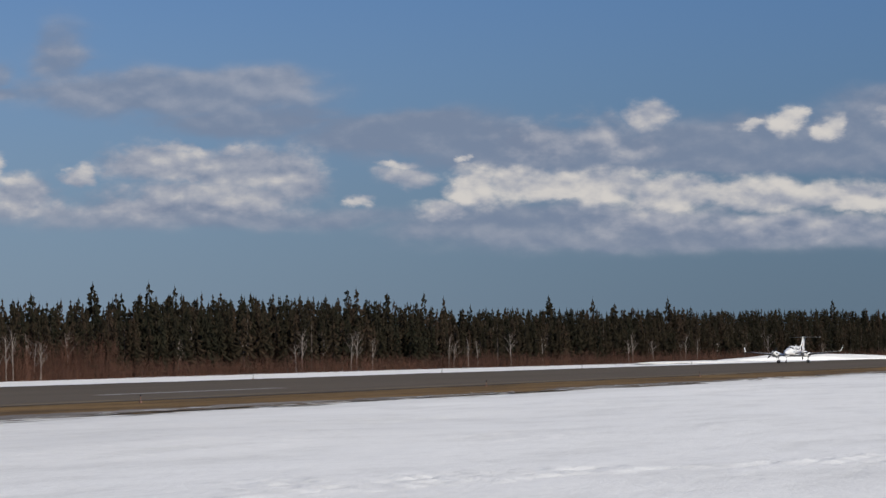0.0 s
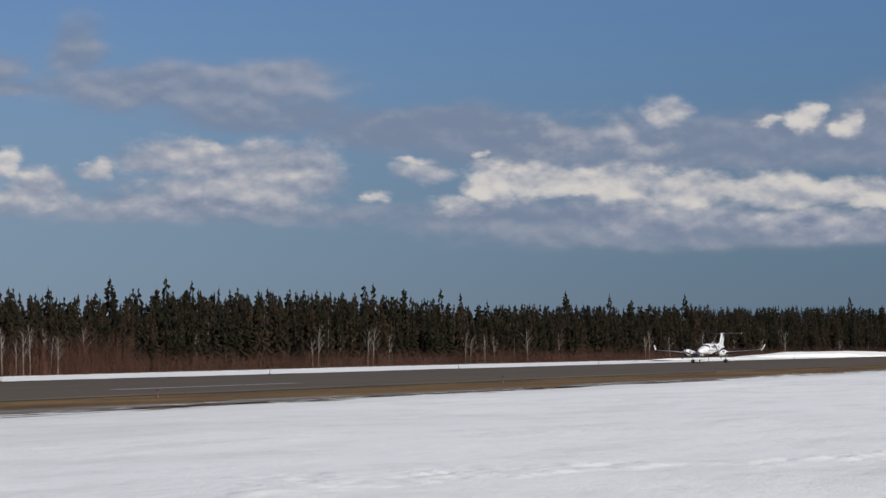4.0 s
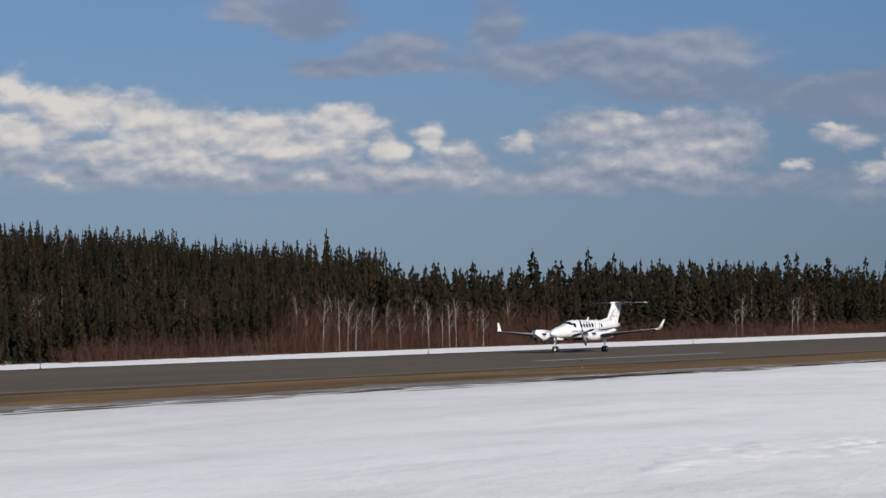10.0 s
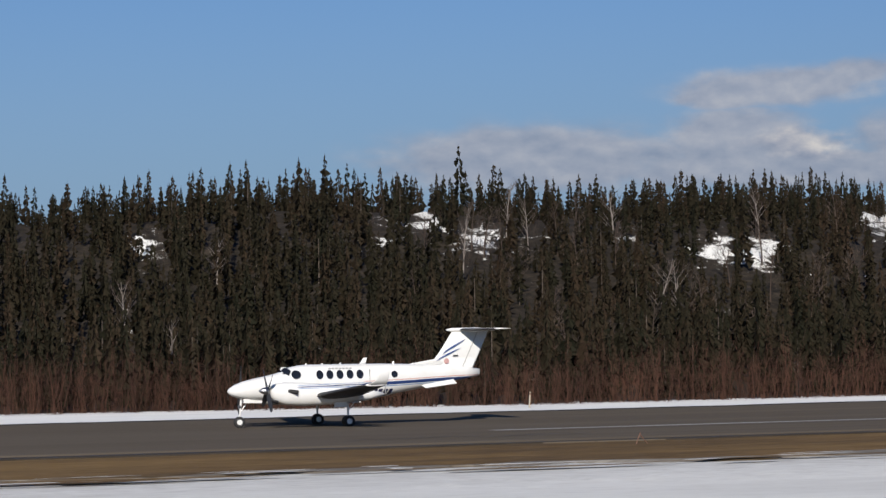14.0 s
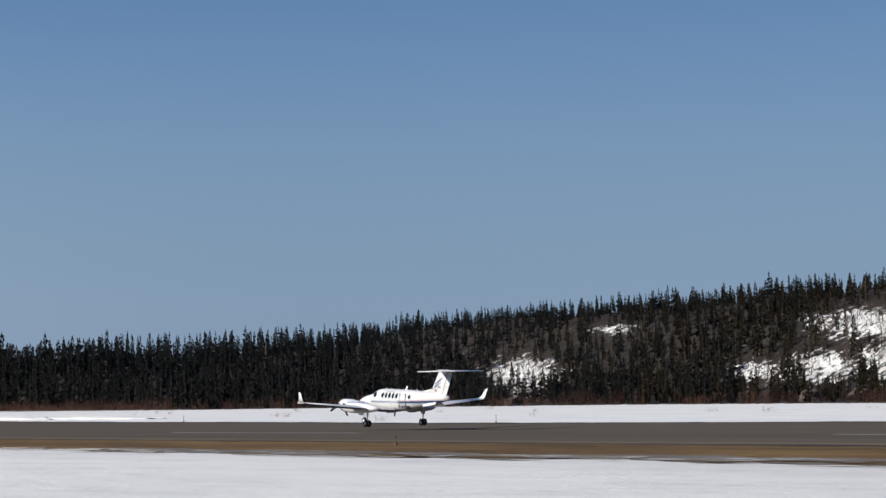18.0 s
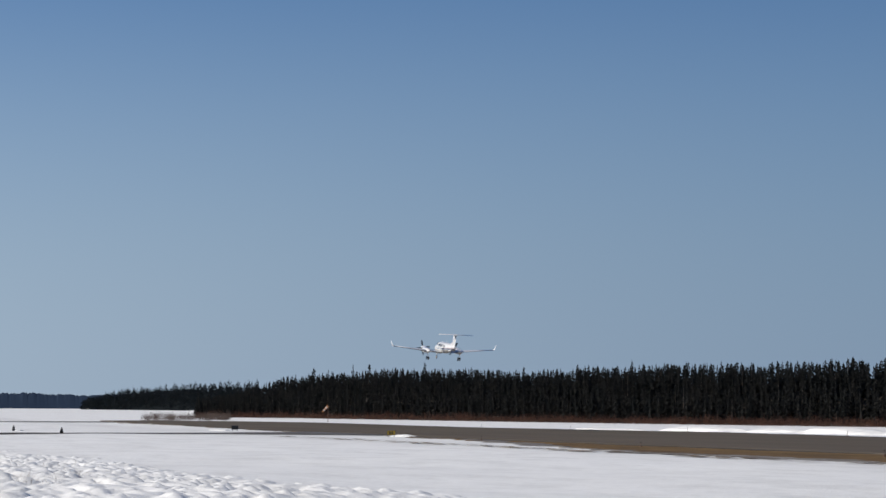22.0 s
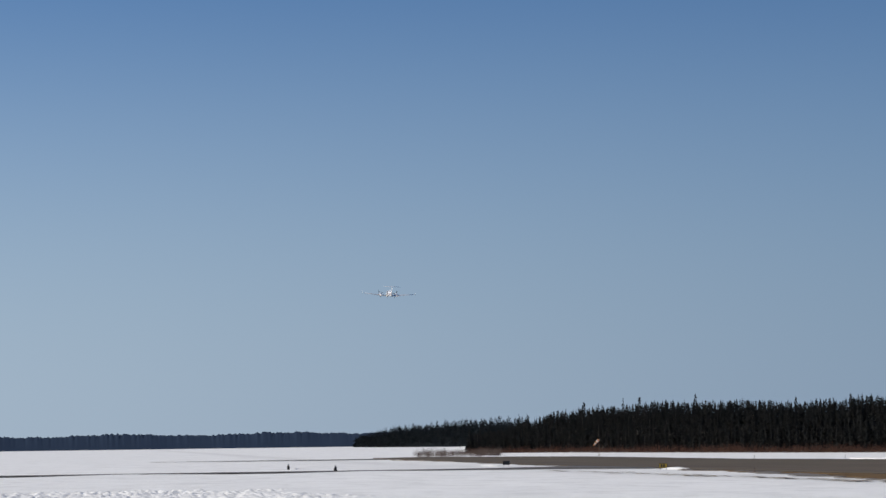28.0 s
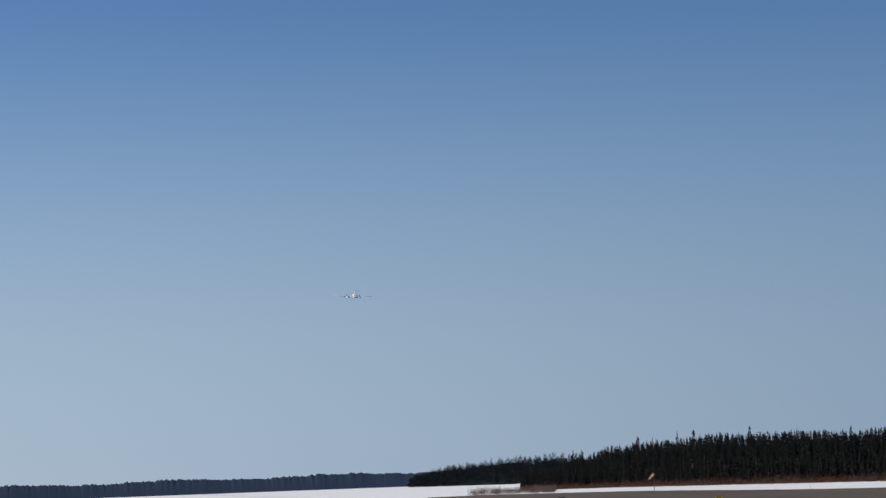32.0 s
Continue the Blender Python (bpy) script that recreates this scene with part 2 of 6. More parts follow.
def bump(nt, b, f, strength, distance):
    n = nt.nodes.new("ShaderNodeBump")
    nt.links.new(f, n.inputs["Height"])
    n.inputs["Strength"].default_value, n.inputs["Distance"].default_value = strength, distance
    nt.links.new(n.outputs[0], b.inputs["Normal"])


def two_tone(a, b_, c, scale=1.0, stretch=(1, 1, 1), bump_at=0.0, fine=14.0, coords="Object"):
    def build(nt, b):
        n1 = tex(nt, "ShaderNodeTexNoise", scale, 5, 0.6, coords, stretch)
        n2 = tex(nt, "ShaderNodeTexNoise", scale * fine, 3, 0.6, coords, stretch, (7, 3, 1))
        col = ramp(nt, n1, [(0.3, a), (0.5, b_), (0.72, c)])
        col = blend(nt, 0.35, col, ramp(nt, n2, [(0.3, a), (0.7, c)]))
        nt.links.new(col, b.inputs["Base Color"])
        if bump_at:
            bump(nt, b, n2, 0.6, bump_at)
    return build


def per_tree(a, b_, mid=None):
    """Colour varied from plant to plant, over the slope and from spray to spray."""
    def build(nt, b):
        g = nt.nodes.new("ShaderNodeNewGeometry")
        o = nt.nodes.new("ShaderNodeObjectInfo")
        at = nt.nodes.new("ShaderNodeAttribute")
        at.attribute_name = "tone"

        def op(kind, u, v, w=None):
            n = nt.nodes.new("ShaderNodeMath")
            n.operation = kind
            for k, s in enumerate((u, v, w)):
                if s is None:
                    continue
                if isinstance(s, float):
                    n.inputs[k].default_value = s
                else:
                    nt.links.new(s, n.inputs[k])
            return n.outputs[0]
        big = tex(nt, "ShaderNodeTexNoise", 0.06, 3, 0.6)
        s = op("MULTIPLY_ADD", big, 0.6, op("MULTIPLY", g.outputs["Random Per Island"], 0.2))
        s = op("ADD", s, op("MULTIPLY", op("FRACT", op("ADD", at.outputs["Fac"], o.outputs["Random"]), 0.0), 0.42))
        stops = [(0.32, a), (0.95, b_)] if mid is None else [(0.32, a), (0.66, mid), (0.95, b_)]
        col = ramp(nt, s, stops)
        nt.links.new(col, b.inputs["Base Color"])
        # light passes through the sprays
        tr = nt.nodes.new("ShaderNodeBsdfTranslucent")
        nt.links.new(col, tr.inputs["Color"])
        both = nt.nodes.new("ShaderNodeMixShader")
        both.inputs[0].default_value = 0.42
        nt.links.new(b.outputs[0], both.inputs[1])
        nt.links.new(tr.outputs[0], both.inputs[2])
        nt.links.new(both.outputs[0], nt.nodes["Material Output"].inputs["Surface"])
    return build


def snow_build(nt, b):
    drift = tex(nt, "ShaderNodeTexNoise", 0.06, 5, 0.6, stretch=(0.5, 1.3, 1))
    streak = tex(nt, "ShaderNodeTexNoise", 0.22, 6, 0.66, stretch=(0.45, 1.2, 1), off=(4, 9, 0))
    grain = tex(nt, "ShaderNodeTexNoise", 1.4, 6, 0.72, stretch=(0.7, 1.2, 1))
    col = ramp(nt, drift, [(0.3, (0.80, 0.80, 0.77)), (0.58, (0.91, 0.91, 0.875))])
    col = blend(nt, 0.42, col, ramp(nt, streak, [(0.36, (0.62, 0.62, 0.59)), (0.50, (0.88, 0.88, 0.85)), (0.62, (0.95, 0.95, 0.92))]))
    col = blend(nt, 0.2, col, ramp(nt, grain, [(0.35, (0.58, 0.58, 0.56)), (0.55, (0.95, 0.95, 0.92))]))
    # grit and old slush that darken the snow along the runway
    soil = nt.nodes.new("ShaderNodeAttribute")
    soil.attribute_name = "dirt"
    fleck = nt.nodes.new("ShaderNodeMath")
    fleck.operation = "MULTIPLY_ADD"
    nt.links.new(grain, fleck.inputs[0])
    fleck.inputs[1].default_value, fleck.inputs[2].default_value = 1.6, -0.3
    amount = nt.nodes.new("ShaderNodeMath")
    amount.operation, amount.use_clamp = "MULTIPLY", True
    nt.links.new(fleck.outputs[0], amount.inputs[0])
    nt.links.new(soil.outputs["Fac"], amount.inputs[1])
    col = blend(nt, amount.outputs[0], col, (0.42, 0.41, 0.385))
    # brown forest floor with the last snow in hollows
    at = nt.nodes.new("ShaderNodeAttribute")
    at.attribute_name = "bare"
    spot = tex(nt, "ShaderNodeTexNoise", 0.62, 7, 0.78, stretch=(1, 0.6, 1.3), off=(2, 5, 1))
    m = nt.nodes.new("ShaderNodeMath")
    m.operation = "MULTIPLY_ADD"
    m.inputs[1].default_value, m.inputs[2].default_value = 3.4, -1.62
    nt.links.new(spot, m.inputs[0])
    part_bare = nt.nodes.new("ShaderNodeMath")
    part_bare.operation, part_bare.use_clamp = "MULTIPLY", True
    nt.links.new(at.outputs["Fac"], part_bare.inputs[0])
    part_bare.inputs[1].default_value = 6.0
    m2 = nt.nodes.new("ShaderNodeMath")
    m2.operation = "MULTIPLY_ADD"
    nt.links.new(m.outputs[0], m2.inputs[0])
    nt.links.new(part_bare.outputs[0], m2.inputs[1])
    nt.links.new(at.outputs["Fac"], m2.inputs[2])
    mask = ramp(nt, m2.outputs[0], [(0.42, (0, 0, 0)), (0.58, (1, 1, 1))])
    col = blend(nt, mask, col, ramp(nt, grain, [(0.34, (0.012, 0.010, 0.008)), (0.5, (0.026, 0.021, 0.015)), (0.68, (0.060, 0.046, 0.033))]))
    nt.links.new(col, b.inputs["Base Color"])
    n = nt.nodes.new("ShaderNodeMath")
    n.operation = "MULTIPLY_ADD"
    n.inputs[1].default_value = 0.35
    nt.links.new(grain, n.inputs[0])
    nt.links.new(streak, n.inputs[2])
    bump(nt, b, n.outputs[0], 0.7, 0.14)


def asphalt_build(nt, b):
    patch = tex(nt, "ShaderNodeTexNoise", 0.03, 4, 0.6, stretch=(0.25, 1.6, 1))
    lane = tex(nt, "ShaderNodeTexNoise", 0.25, 4, 0.6, stretch=(0.05, 1.6, 1), off=(3, 1, 0))
    grain = tex(nt, "ShaderNodeTexNoise", 12, 3, 0.7)
    col = ramp(nt, patch, [(0.35, (0.088, 0.070, 0.051)), (0.65, (0.128, 0.104, 0.077))])
    col = blend(nt, 0.45, col, ramp(nt, lane, [(0.3, (0.070, 0.056, 0.041)), (0.7, (0.155, 0.126, 0.094))]))
    col = blend(nt, 0.25, col, ramp(nt, grain, [(0.3, (0.04, 0.04, 0.04)), (0.7, (0.168, 0.140, 0.105))]))
    nt.links.new(col, b.inputs["Base Color"])
    bump(nt, b, grain, 0.4, 0.01)


def grass_build(nt, b):
    n1 = tex(nt, "ShaderNodeTexNoise", 0.12, 5, 0.65, stretch=(0.4, 1.6, 1))
    n2 = tex(nt, "ShaderNodeTexNoise", 1.6, 5, 0.7, stretch=(0.5, 1.3, 1), off=(5, 2, 0))
    col = ramp(nt, n1, [(0.32, (0.060, 0.040, 0.023)), (0.5, (0.18, 0.110, 0.044)), (0.68, (0.32, 0.20, 0.076))])
    col = blend(nt, 0.5, col, ramp(nt, n2, [(0.3, (0.035, 0.026, 0.018)), (0.55, (0.13, 0.088, 0.047)), (0.75, (0.26, 0.19, 0.11))]))
    nt.links.new(col, b.inputs["Base Color"])
    bump(nt, b, n2, 0.8, 0.12)


def rock_build(nt, b):
    n1 = tex(nt, "ShaderNodeTexNoise", 0.35, 6, 0.65)
    n2 = tex(nt, "ShaderNodeTexVoronoi", 0.8)
    col = ramp(nt, n1, [(0.3, (0.045, 0.036, 0.03)), (0.55, (0.13, 0.105, 0.085)), (0.75, (0.24, 0.21, 0.18))])
    nt.links.new(col, b.inputs["Base Color"])
    bump(nt, b, n2, 0.8, 0.4)


MAT = {
    "snow": material("snow", snow_build, Roughness=0.75, Specular_IOR_Level=0.25),
    "bank": material("bank_snow", two_tone((0.68, 0.68, 0.66), (0.80, 0.80, 0.775), (0.87, 0.87, 0.84), 0.6, (1, 1, 1), 0.08), Roughness=0.8, Specular_IOR_Level=0.2),
    "asphalt": material("asphalt", asphalt_build, Roughness=0.95, Specular_IOR_Level=0.12),
    "grass": material("dead_grass", grass_build, Roughness=0.95, Specular_IOR_Level=0.1),
    "floor": material("forest_floor", two_tone((0.035, 0.026, 0.018), (0.06, 0.045, 0.03), (0.10, 0.08, 0.055), 0.5), Roughness=0.95, Specular_IOR_Level=0.1),
    "needles": material("spruce_needles", per_tree((0.026, 0.027, 0.016), (0.078, 0.052, 0.034), (0.043, 0.035, 0.021)), Roughness=0.85, Specular_IOR_Level=0.15),
    "bark": material("spruce_bark", two_tone((0.06, 0.045, 0.035), (0.10, 0.08, 0.065), (0.16, 0.13, 0.11), 3.0), Roughness=0.9),
    "birch": material("birch_bark", two_tone((0.13, 0.10, 0.085), (0.25, 0.21, 0.185), (0.42, 0.38, 0.34), 2.0, (1, 1, 0.3)), Roughness=0.8),
    "twigs": material("birch_twigs", per_tree((0.07, 0.051, 0.042), (0.16, 0.118, 0.094)), Roughness=0.9),
    "alder": material("alder_twigs", per_tree((0.065, 0.031, 0.020), (0.160, 0.075, 0.048)), Roughness=0.9),
    "rock": material("cliff_rock", rock_build, Roughness=0.85),
    # western spruces: dimmer light and distant haze put into a dark, flat colour
    "needles_hazed": material("hazed_spruce_needles", per_tree((0.025, 0.028, 0.027), (0.036, 0.035, 0.032)), Roughness=0.9, Specular_IOR_Level=0.1),
    # point across the lake: a little blue of haze is mixed into the needles' colour
    "darker": material("hazed_distant_spruce", per_tree((0.020, 0.026, 0.030), (0.032, 0.038, 0.041)), Roughness=1.0, Specular_IOR_Level=0.0),
    "wet": material("meltwater", two_tone((0.028, 0.022, 0.016), (0.045, 0.036, 0.027), (0.075, 0.06, 0.046), 0.8, (0.3, 1.5, 1)), Roughness=0.75, Specular_IOR_Level=0.2),
    "soil": material("wet_soil", two_tone((0.070, 0.053, 0.036), (0.125, 0.10, 0.072), (0.36, 0.34, 0.30), 0.35, (0.3, 1.6, 1), 0.05), Roughness=0.7),
    "gravel": material("wet_gravel", two_tone((0.055, 0.048, 0.042), (0.09, 0.08, 0.07), (0.15, 0.135, 0.12), 0.3, (0.5, 1, 1)), Roughness=0.8),
    "straw": material("dead_stalks", per_tree((0.16, 0.11, 0.06), (0.30, 0.22, 0.13)), Roughness=0.9),
    # far shore: the pale blue of distant haze is put into the trees' colour
    "far": material("haze_blue_woods", per_tree((0.054, 0.083, 0.135), (0.064, 0.094, 0.148)), Roughness=1.0, Specular_IOR_Level=0.0),
    "paint": material("worn_runway_paint", two_tone((0.20, 0.195, 0.185), (0.33, 0.325, 0.31), (0.42, 0.41, 0.40), 0.5, (0.3, 1.5, 1)), Roughness=0.8),
    "tar": material("tar_sealed_crack", None, Base_Color=(0.02, 0.02, 0.02), Roughness=0.6),
}


# ---- parts ----
def part(name, bm, mat, parent=None, label="", smooth=False):
    """One mesh object from a bmesh, under its thing or part."""
    me = bpy.data.meshes.new(name)
    bm.to_mesh(me)
    bm.free()
    me.materials.append(mat)
    if smooth:
        me.polygons.foreach_set("use_smooth", [True] * len(me.polygons))
    ob = new(name, me)
    ob.parent = parent
    if label:
        ob["label"] = label
    return ob


def mesh_part(name, verts, faces, mat, parent=None, smooth=False):
    me = bpy.data.meshes.new(name)
    me.from_pydata(verts, [], faces)
    me.update()
    me.materials.append(mat)
    if smooth:
        me.polygons.foreach_set("use_smooth", [True] * len(me.polygons))
    ob = new(name, me)
    ob.parent = parent
    return ob


def tri_object(name, verts, tris, mat, parent=None):
    """One mesh from arrays of corners and triangles."""
    me = bpy.data.meshes.new(name)
    me.vertices.add(len(verts))
    me.vertices.foreach_set("co", np.asarray(verts, dtype=np.float32).ravel())
    me.loops.add(len(tris) * 3)
    me.loops.foreach_set("vertex_index", np.asarray(tris, dtype=np.int32).ravel())
    me.polygons.add(len(tris))
    me.polygons.foreach_set("loop_start", np.arange(0, len(tris) * 3, 3, dtype=np.int32))
    me.update(calc_edges=True)
    me.materials.append(mat)
    ob = new(name, me)
    ob.parent = parent
    return ob


def box(bm, x0, x1, y0, y1, z0, z1, bevel=0.0):
    r = bmesh.ops.create_cube(bm, size=1, matrix=Matrix.Translation(((x0 + x1) / 2, (y0 + y1) / 2, (z0 + z1) / 2)) @ Matrix.Diagonal((x1 - x0, y1 - y0, z1 - z0, 1)))
    if bevel:
        es = list({e for v in r["verts"] for e in v.link_edges})
        bmesh.ops.bevel(bm, geom=es, offset=bevel, segments=2, affect="EDGES", profile=0.6)


def rod(bm, a, b, r0, r1=None, n=8):
    a, b = Vector(a), Vector(b)
    m = Matrix.Translation((a + b) / 2) @ (b - a).to_track_quat("Z", "Y").to_matrix().to_4x4()
    bmesh.ops.create_cone(bm, cap_ends=True, segments=n, radius1=r0, radius2=r0 if r1 is None else r1, depth=(b - a).length, matrix=m)


# ---- the lie of the land ----
def table(points):
    xs, ys = [p[0] for p in points], [p[1] for p in points]
    return lambda v: np.interp(v, xs, ys)


# along the bearing (degrees left of +y): where the woods begin, and how high the land behind rises above its foot
EDGE = table([(-90, 150), (-76, 158), (-66, 165), (-56, 160), (-45, 150), (-35, 148), (-20, 150), (0, 168), (12, 178), (22, 196), (32, 215), (42, 238), (52, 262), (60, 270), (66, 255), (72, 225), (77, 196), (81, 168), (82, 150)])
# the height of the woods' skyline, in degrees above the eye's level, by bearing
SKY = table([(-55, 1.84), (-52, 1.95), (-50, 2.32), (-47.5, 2.5), (-45, 2.92), (-42.5, 3.05), (-40, 3.24), (-35, 3.57), (-32.5, 3.81), (-28, 4.15), (-23, 4.18), (-20, 4.45), (-15, 4.38), (-7.5, 4.27), (2.5, 4.17), (7.5, 4.23), (10, 4.07), (12.5, 3.83), (15, 3.91), (17.5, 3.43), (20, 3.8), (22.5, 3.86), (25, 3.8), (27.5, 3.21), (30, 2.99), (32.5, 2.77), (35, 2.70), (40, 2.74), (42.5, 2.52), (47.5, 2.26), (52.5, 1.9), (57.5, 1.42), (60, 1.13)])
LOW = table([(-76, 5.5), (-73, 3.7), (-70, 2.6), (-67, 2.0), (-64, 3.4), (-61, 2.9), (-58, 2.4), (-55, 2.5), (-52, 3.9), (55, 12.6), (59, 12.2), (62, 10.4), (65, 9.4), (68, 9.0), (71, 9.3), (74, 8.2), (77, 10.6), (80, 8.6)])

# open ledges of the hillside: bearing, degrees above the eye's level, half spans, how open
EAST_LEDGES = [
    (-42.9, -0.3, 0.35, 0.35, 1.1), (-41.7, -0.4, 0.45, 0.35, 1.2), (-40, -0.5, 0.6, 0.3, 1.1), (-38.1, -0.3, 1.0, 0.5, 1.25), (-35.2, -0.5, 0.9, 0.3, 0.82), (-45.3, -0.3, 0.42, 0.36, 1.5), (-33.2, 3.0, 0.5, 0.38, 1.1), (-32.2, 3.05, 0.5, 0.4, 1.25), (-31.0, 3.12, 0.95, 0.5, 1.3), (-29.2, 3.2, 0.95, 0.5, 1.35),
    (-26.1, 2.5, 0.42, 0.5, 1.25), (-25, 2.55, 0.45, 0.5, 1.25), (-23, 2.9, 0.26, 0.46, 0.6), (-21, 2.8, 0.2, 0.5, 0.65), (-19.6, 2.9, 0.65, 0.65, 0.85), (-18.3, 3.35, 0.36, 0.5, 1.1), (-17.3, 3.2, 0.25, 0.7, 0.75), (-12, 2.9, 0.5, 0.5, 0.9), (-6, 3.0, 0.6, 0.45, 0.9)]
MIDDLE_LEDGES = [
    (5.2, 2.56, 1.24, 0.95, 1.3), (7.2, 2.35, 1.24, 0.8, 1.2), (10.9, 1.5, 0.85, 0.85, 0.93), (14, 1.95, 0.65, 0.28, 1.05), (15.7, 1.71, 0.65, 0.5, 1.0), (18, 1.74, 0.8, 0.55, 0.94), (18.8, 0.65, 0.45, 0.6, 0.92), (19.8, 2.6, 0.78, 0.39, 0.95),
    (21.5, 2.3, 1.5, 0.66, 1.3), (23.8, 2.32, 1.0, 0.49, 1.2), (24.9, 2.2, 0.85, 0.31, 1.05), (23.8, 1.56, 0.29, 0.18, 1.05)]
WEST_LEDGES = [
    (26.5, 1.22, 0.62, 0.75, 1.02), (27.3, 0.45, 1.25, 0.7, 1.0), (28.1, 1.63, 0.65, 0.5, 0.98), (29.4, 1.9, 1.3, 0.42, 0.96), (30.4, 1.0, 1.4, 0.9, 0.92), (28.3, 0.2, 2.4, 1.1, 0.93), (33.8, 1.2, 0.7, 0.55, 0.9), (34.3, 0.55, 1.25, 0.75, 0.92), (38.2, 0.05, 0.5, 0.18, 1.05), (41.5, 1.42, 0.59, 0.24, 1.05),
    (43, 0.86, 1.2, 0.78, 0.78), (44.2, 1.1, 0.6, 0.6, 0.84), (45, 0.41, 1.5, 0.7, 0.96), (46, 1.25, 1.5, 0.52, 0.96), (47, 0.3, 0.9, 0.55, 1.0), (48.5, 0.18, 0.8, 0.4, 0.82), (51.8, 1.2, 0.9, 0.18, 0.72), (53.8, 0.25, 1.0, 0.6, 0.95)]
LEDGES = EAST_LEDGES + MIDDLE_LEDGES + WEST_LEDGES
EYE_LEVEL = 2.88


def open_slope(b, e):
    """How open the hillside is at a bearing and elevation."""
    out = np.zeros_like(np.asarray(b, dtype=float) + np.asarray(e, dtype=float))
    for cb, ce, rb, re_, a in LEDGES:
        tight = np.where(e > ce, 0.62 * re_, re_)
        out = np.maximum(out, a * np.exp(-((b - cb) / rb) ** 2 - ((e - ce) / tight) ** 2))
    return out


def elevation(x, y, z):
    return np.degrees(np.arctan2(z - EYE_LEVEL, np.hypot(x, y)))


def slope_of_ground(x, y=78.0):
    """The fall along the runway, its shallow middle and the rise of its far side beyond the taxiway."""
    x, y = np.asarray(x, dtype=float), np.asarray(y, dtype=float)
    k = np.clip((y - 80) / 46, 0, 1)
    far = 0.55 * np.interp(-x, [190, 340, 470, 800], [0, 1, 1, 0.3]) * k * k * (3 - 2 * k) * np.interp(y, [130, 175], [1, 0.15])
    dip = 0.18 * np.exp(-((y - 113) / 9) ** 2) * np.clip((240 - np.abs(x)) / 80, 0, 1)
    return 0.0041 * np.clip(x, -480, 520) + far - dip


def land(x, y):
    """The height of the ground."""
    x, y = np.asarray(x, dtype=float), np.asarray(y, dtype=float)
    b = np.degrees(np.arctan2(-x, np.maximum(y, 1e-6)))
    base = slope_of_ground(x, y)
    back = y - EDGE(b)
    run = np.interp(b, [-60, -53, 56, 64], [16, 88, 88, 16])
    k = np.clip(back / run, 0, 1)
    far = (EDGE(b) + 0.75 * run) / np.cos(np.radians(np.clip(b, -80, 80)))
    high = far * np.tan(np.radians(SKY(b))) - 2.8 + EYE_LEVEL - base
    hill = np.clip(np.minimum((b + 58) / 6, (62 - b) / 6), 0, 1)
    top = hill * high + (1 - hill) * LOW(b)
    u = np.clip((k - 0.10) / 0.72, 0, 1)
    rise = top * (0.22 * k + 0.78 * u * u * (3 - 2 * u))
    n = 0.5 * np.sin(x * 0.13 + 1.3 * np.sin(y * 0.07)) + 0.5 * np.sin(y * 0.17 + x * 0.05)
    crag = np.sin(x * 0.71 + 2 * np.sin(y * 0.33)) * np.sin(y * 0.83 + 1.7 * np.sin(x * 0.29)) + 0.5 * np.sin(x * 1.37 + y * 0.9)
    rise = rise * (1 + 0.05 * n) + 0.45 * crag * hill * np.clip(k * 4, 0, 1) * np.clip((1.05 - k) * 5, 0, 1)
    # the lake beyond the end of the runway, below the land
    lake = np.clip((-x - 560) / 250, 0, 1) * np.clip((np.degrees(np.arctan2(-x, np.maximum(y, 1e-3))) - 79.5) / 2.0, 0, 1)
    field = np.interp(y, [-400, -390, 40, 58], [0, 1, 1, 0]) * 0.10 * np.sin(x * 0.11) * np.sin(y * 0.16 + 1)
    # a low crusted bank of snow on the camera's left
    crust = np.exp(-(((x + 75) / 55) ** 2) - ((y - 6) / 13) ** 2) * 0.75
    out = base + np.where(y > 90, rise, 0) + field + crust
    return out * (1 - lake) + lake * (-2.35)


def grit(x, y):
    """How dirty the snow is: most beside the middle of the runway and along its verge."""
    out = 0.8 * np.exp(-((x - 15) / 85) ** 2) * np.interp(y, [30, 46, 66, 74], [0.15, 0.8, 1, 0]) + 0.45 * np.interp(y, [53, 62, 66, 72], [0, 1, 1, 0])
    return np.maximum(out, 0.5 * np.exp(-((x + 420) / 120) ** 2) * np.interp(y, [40, 66, 90, 100], [0, 1, 1, 0]))


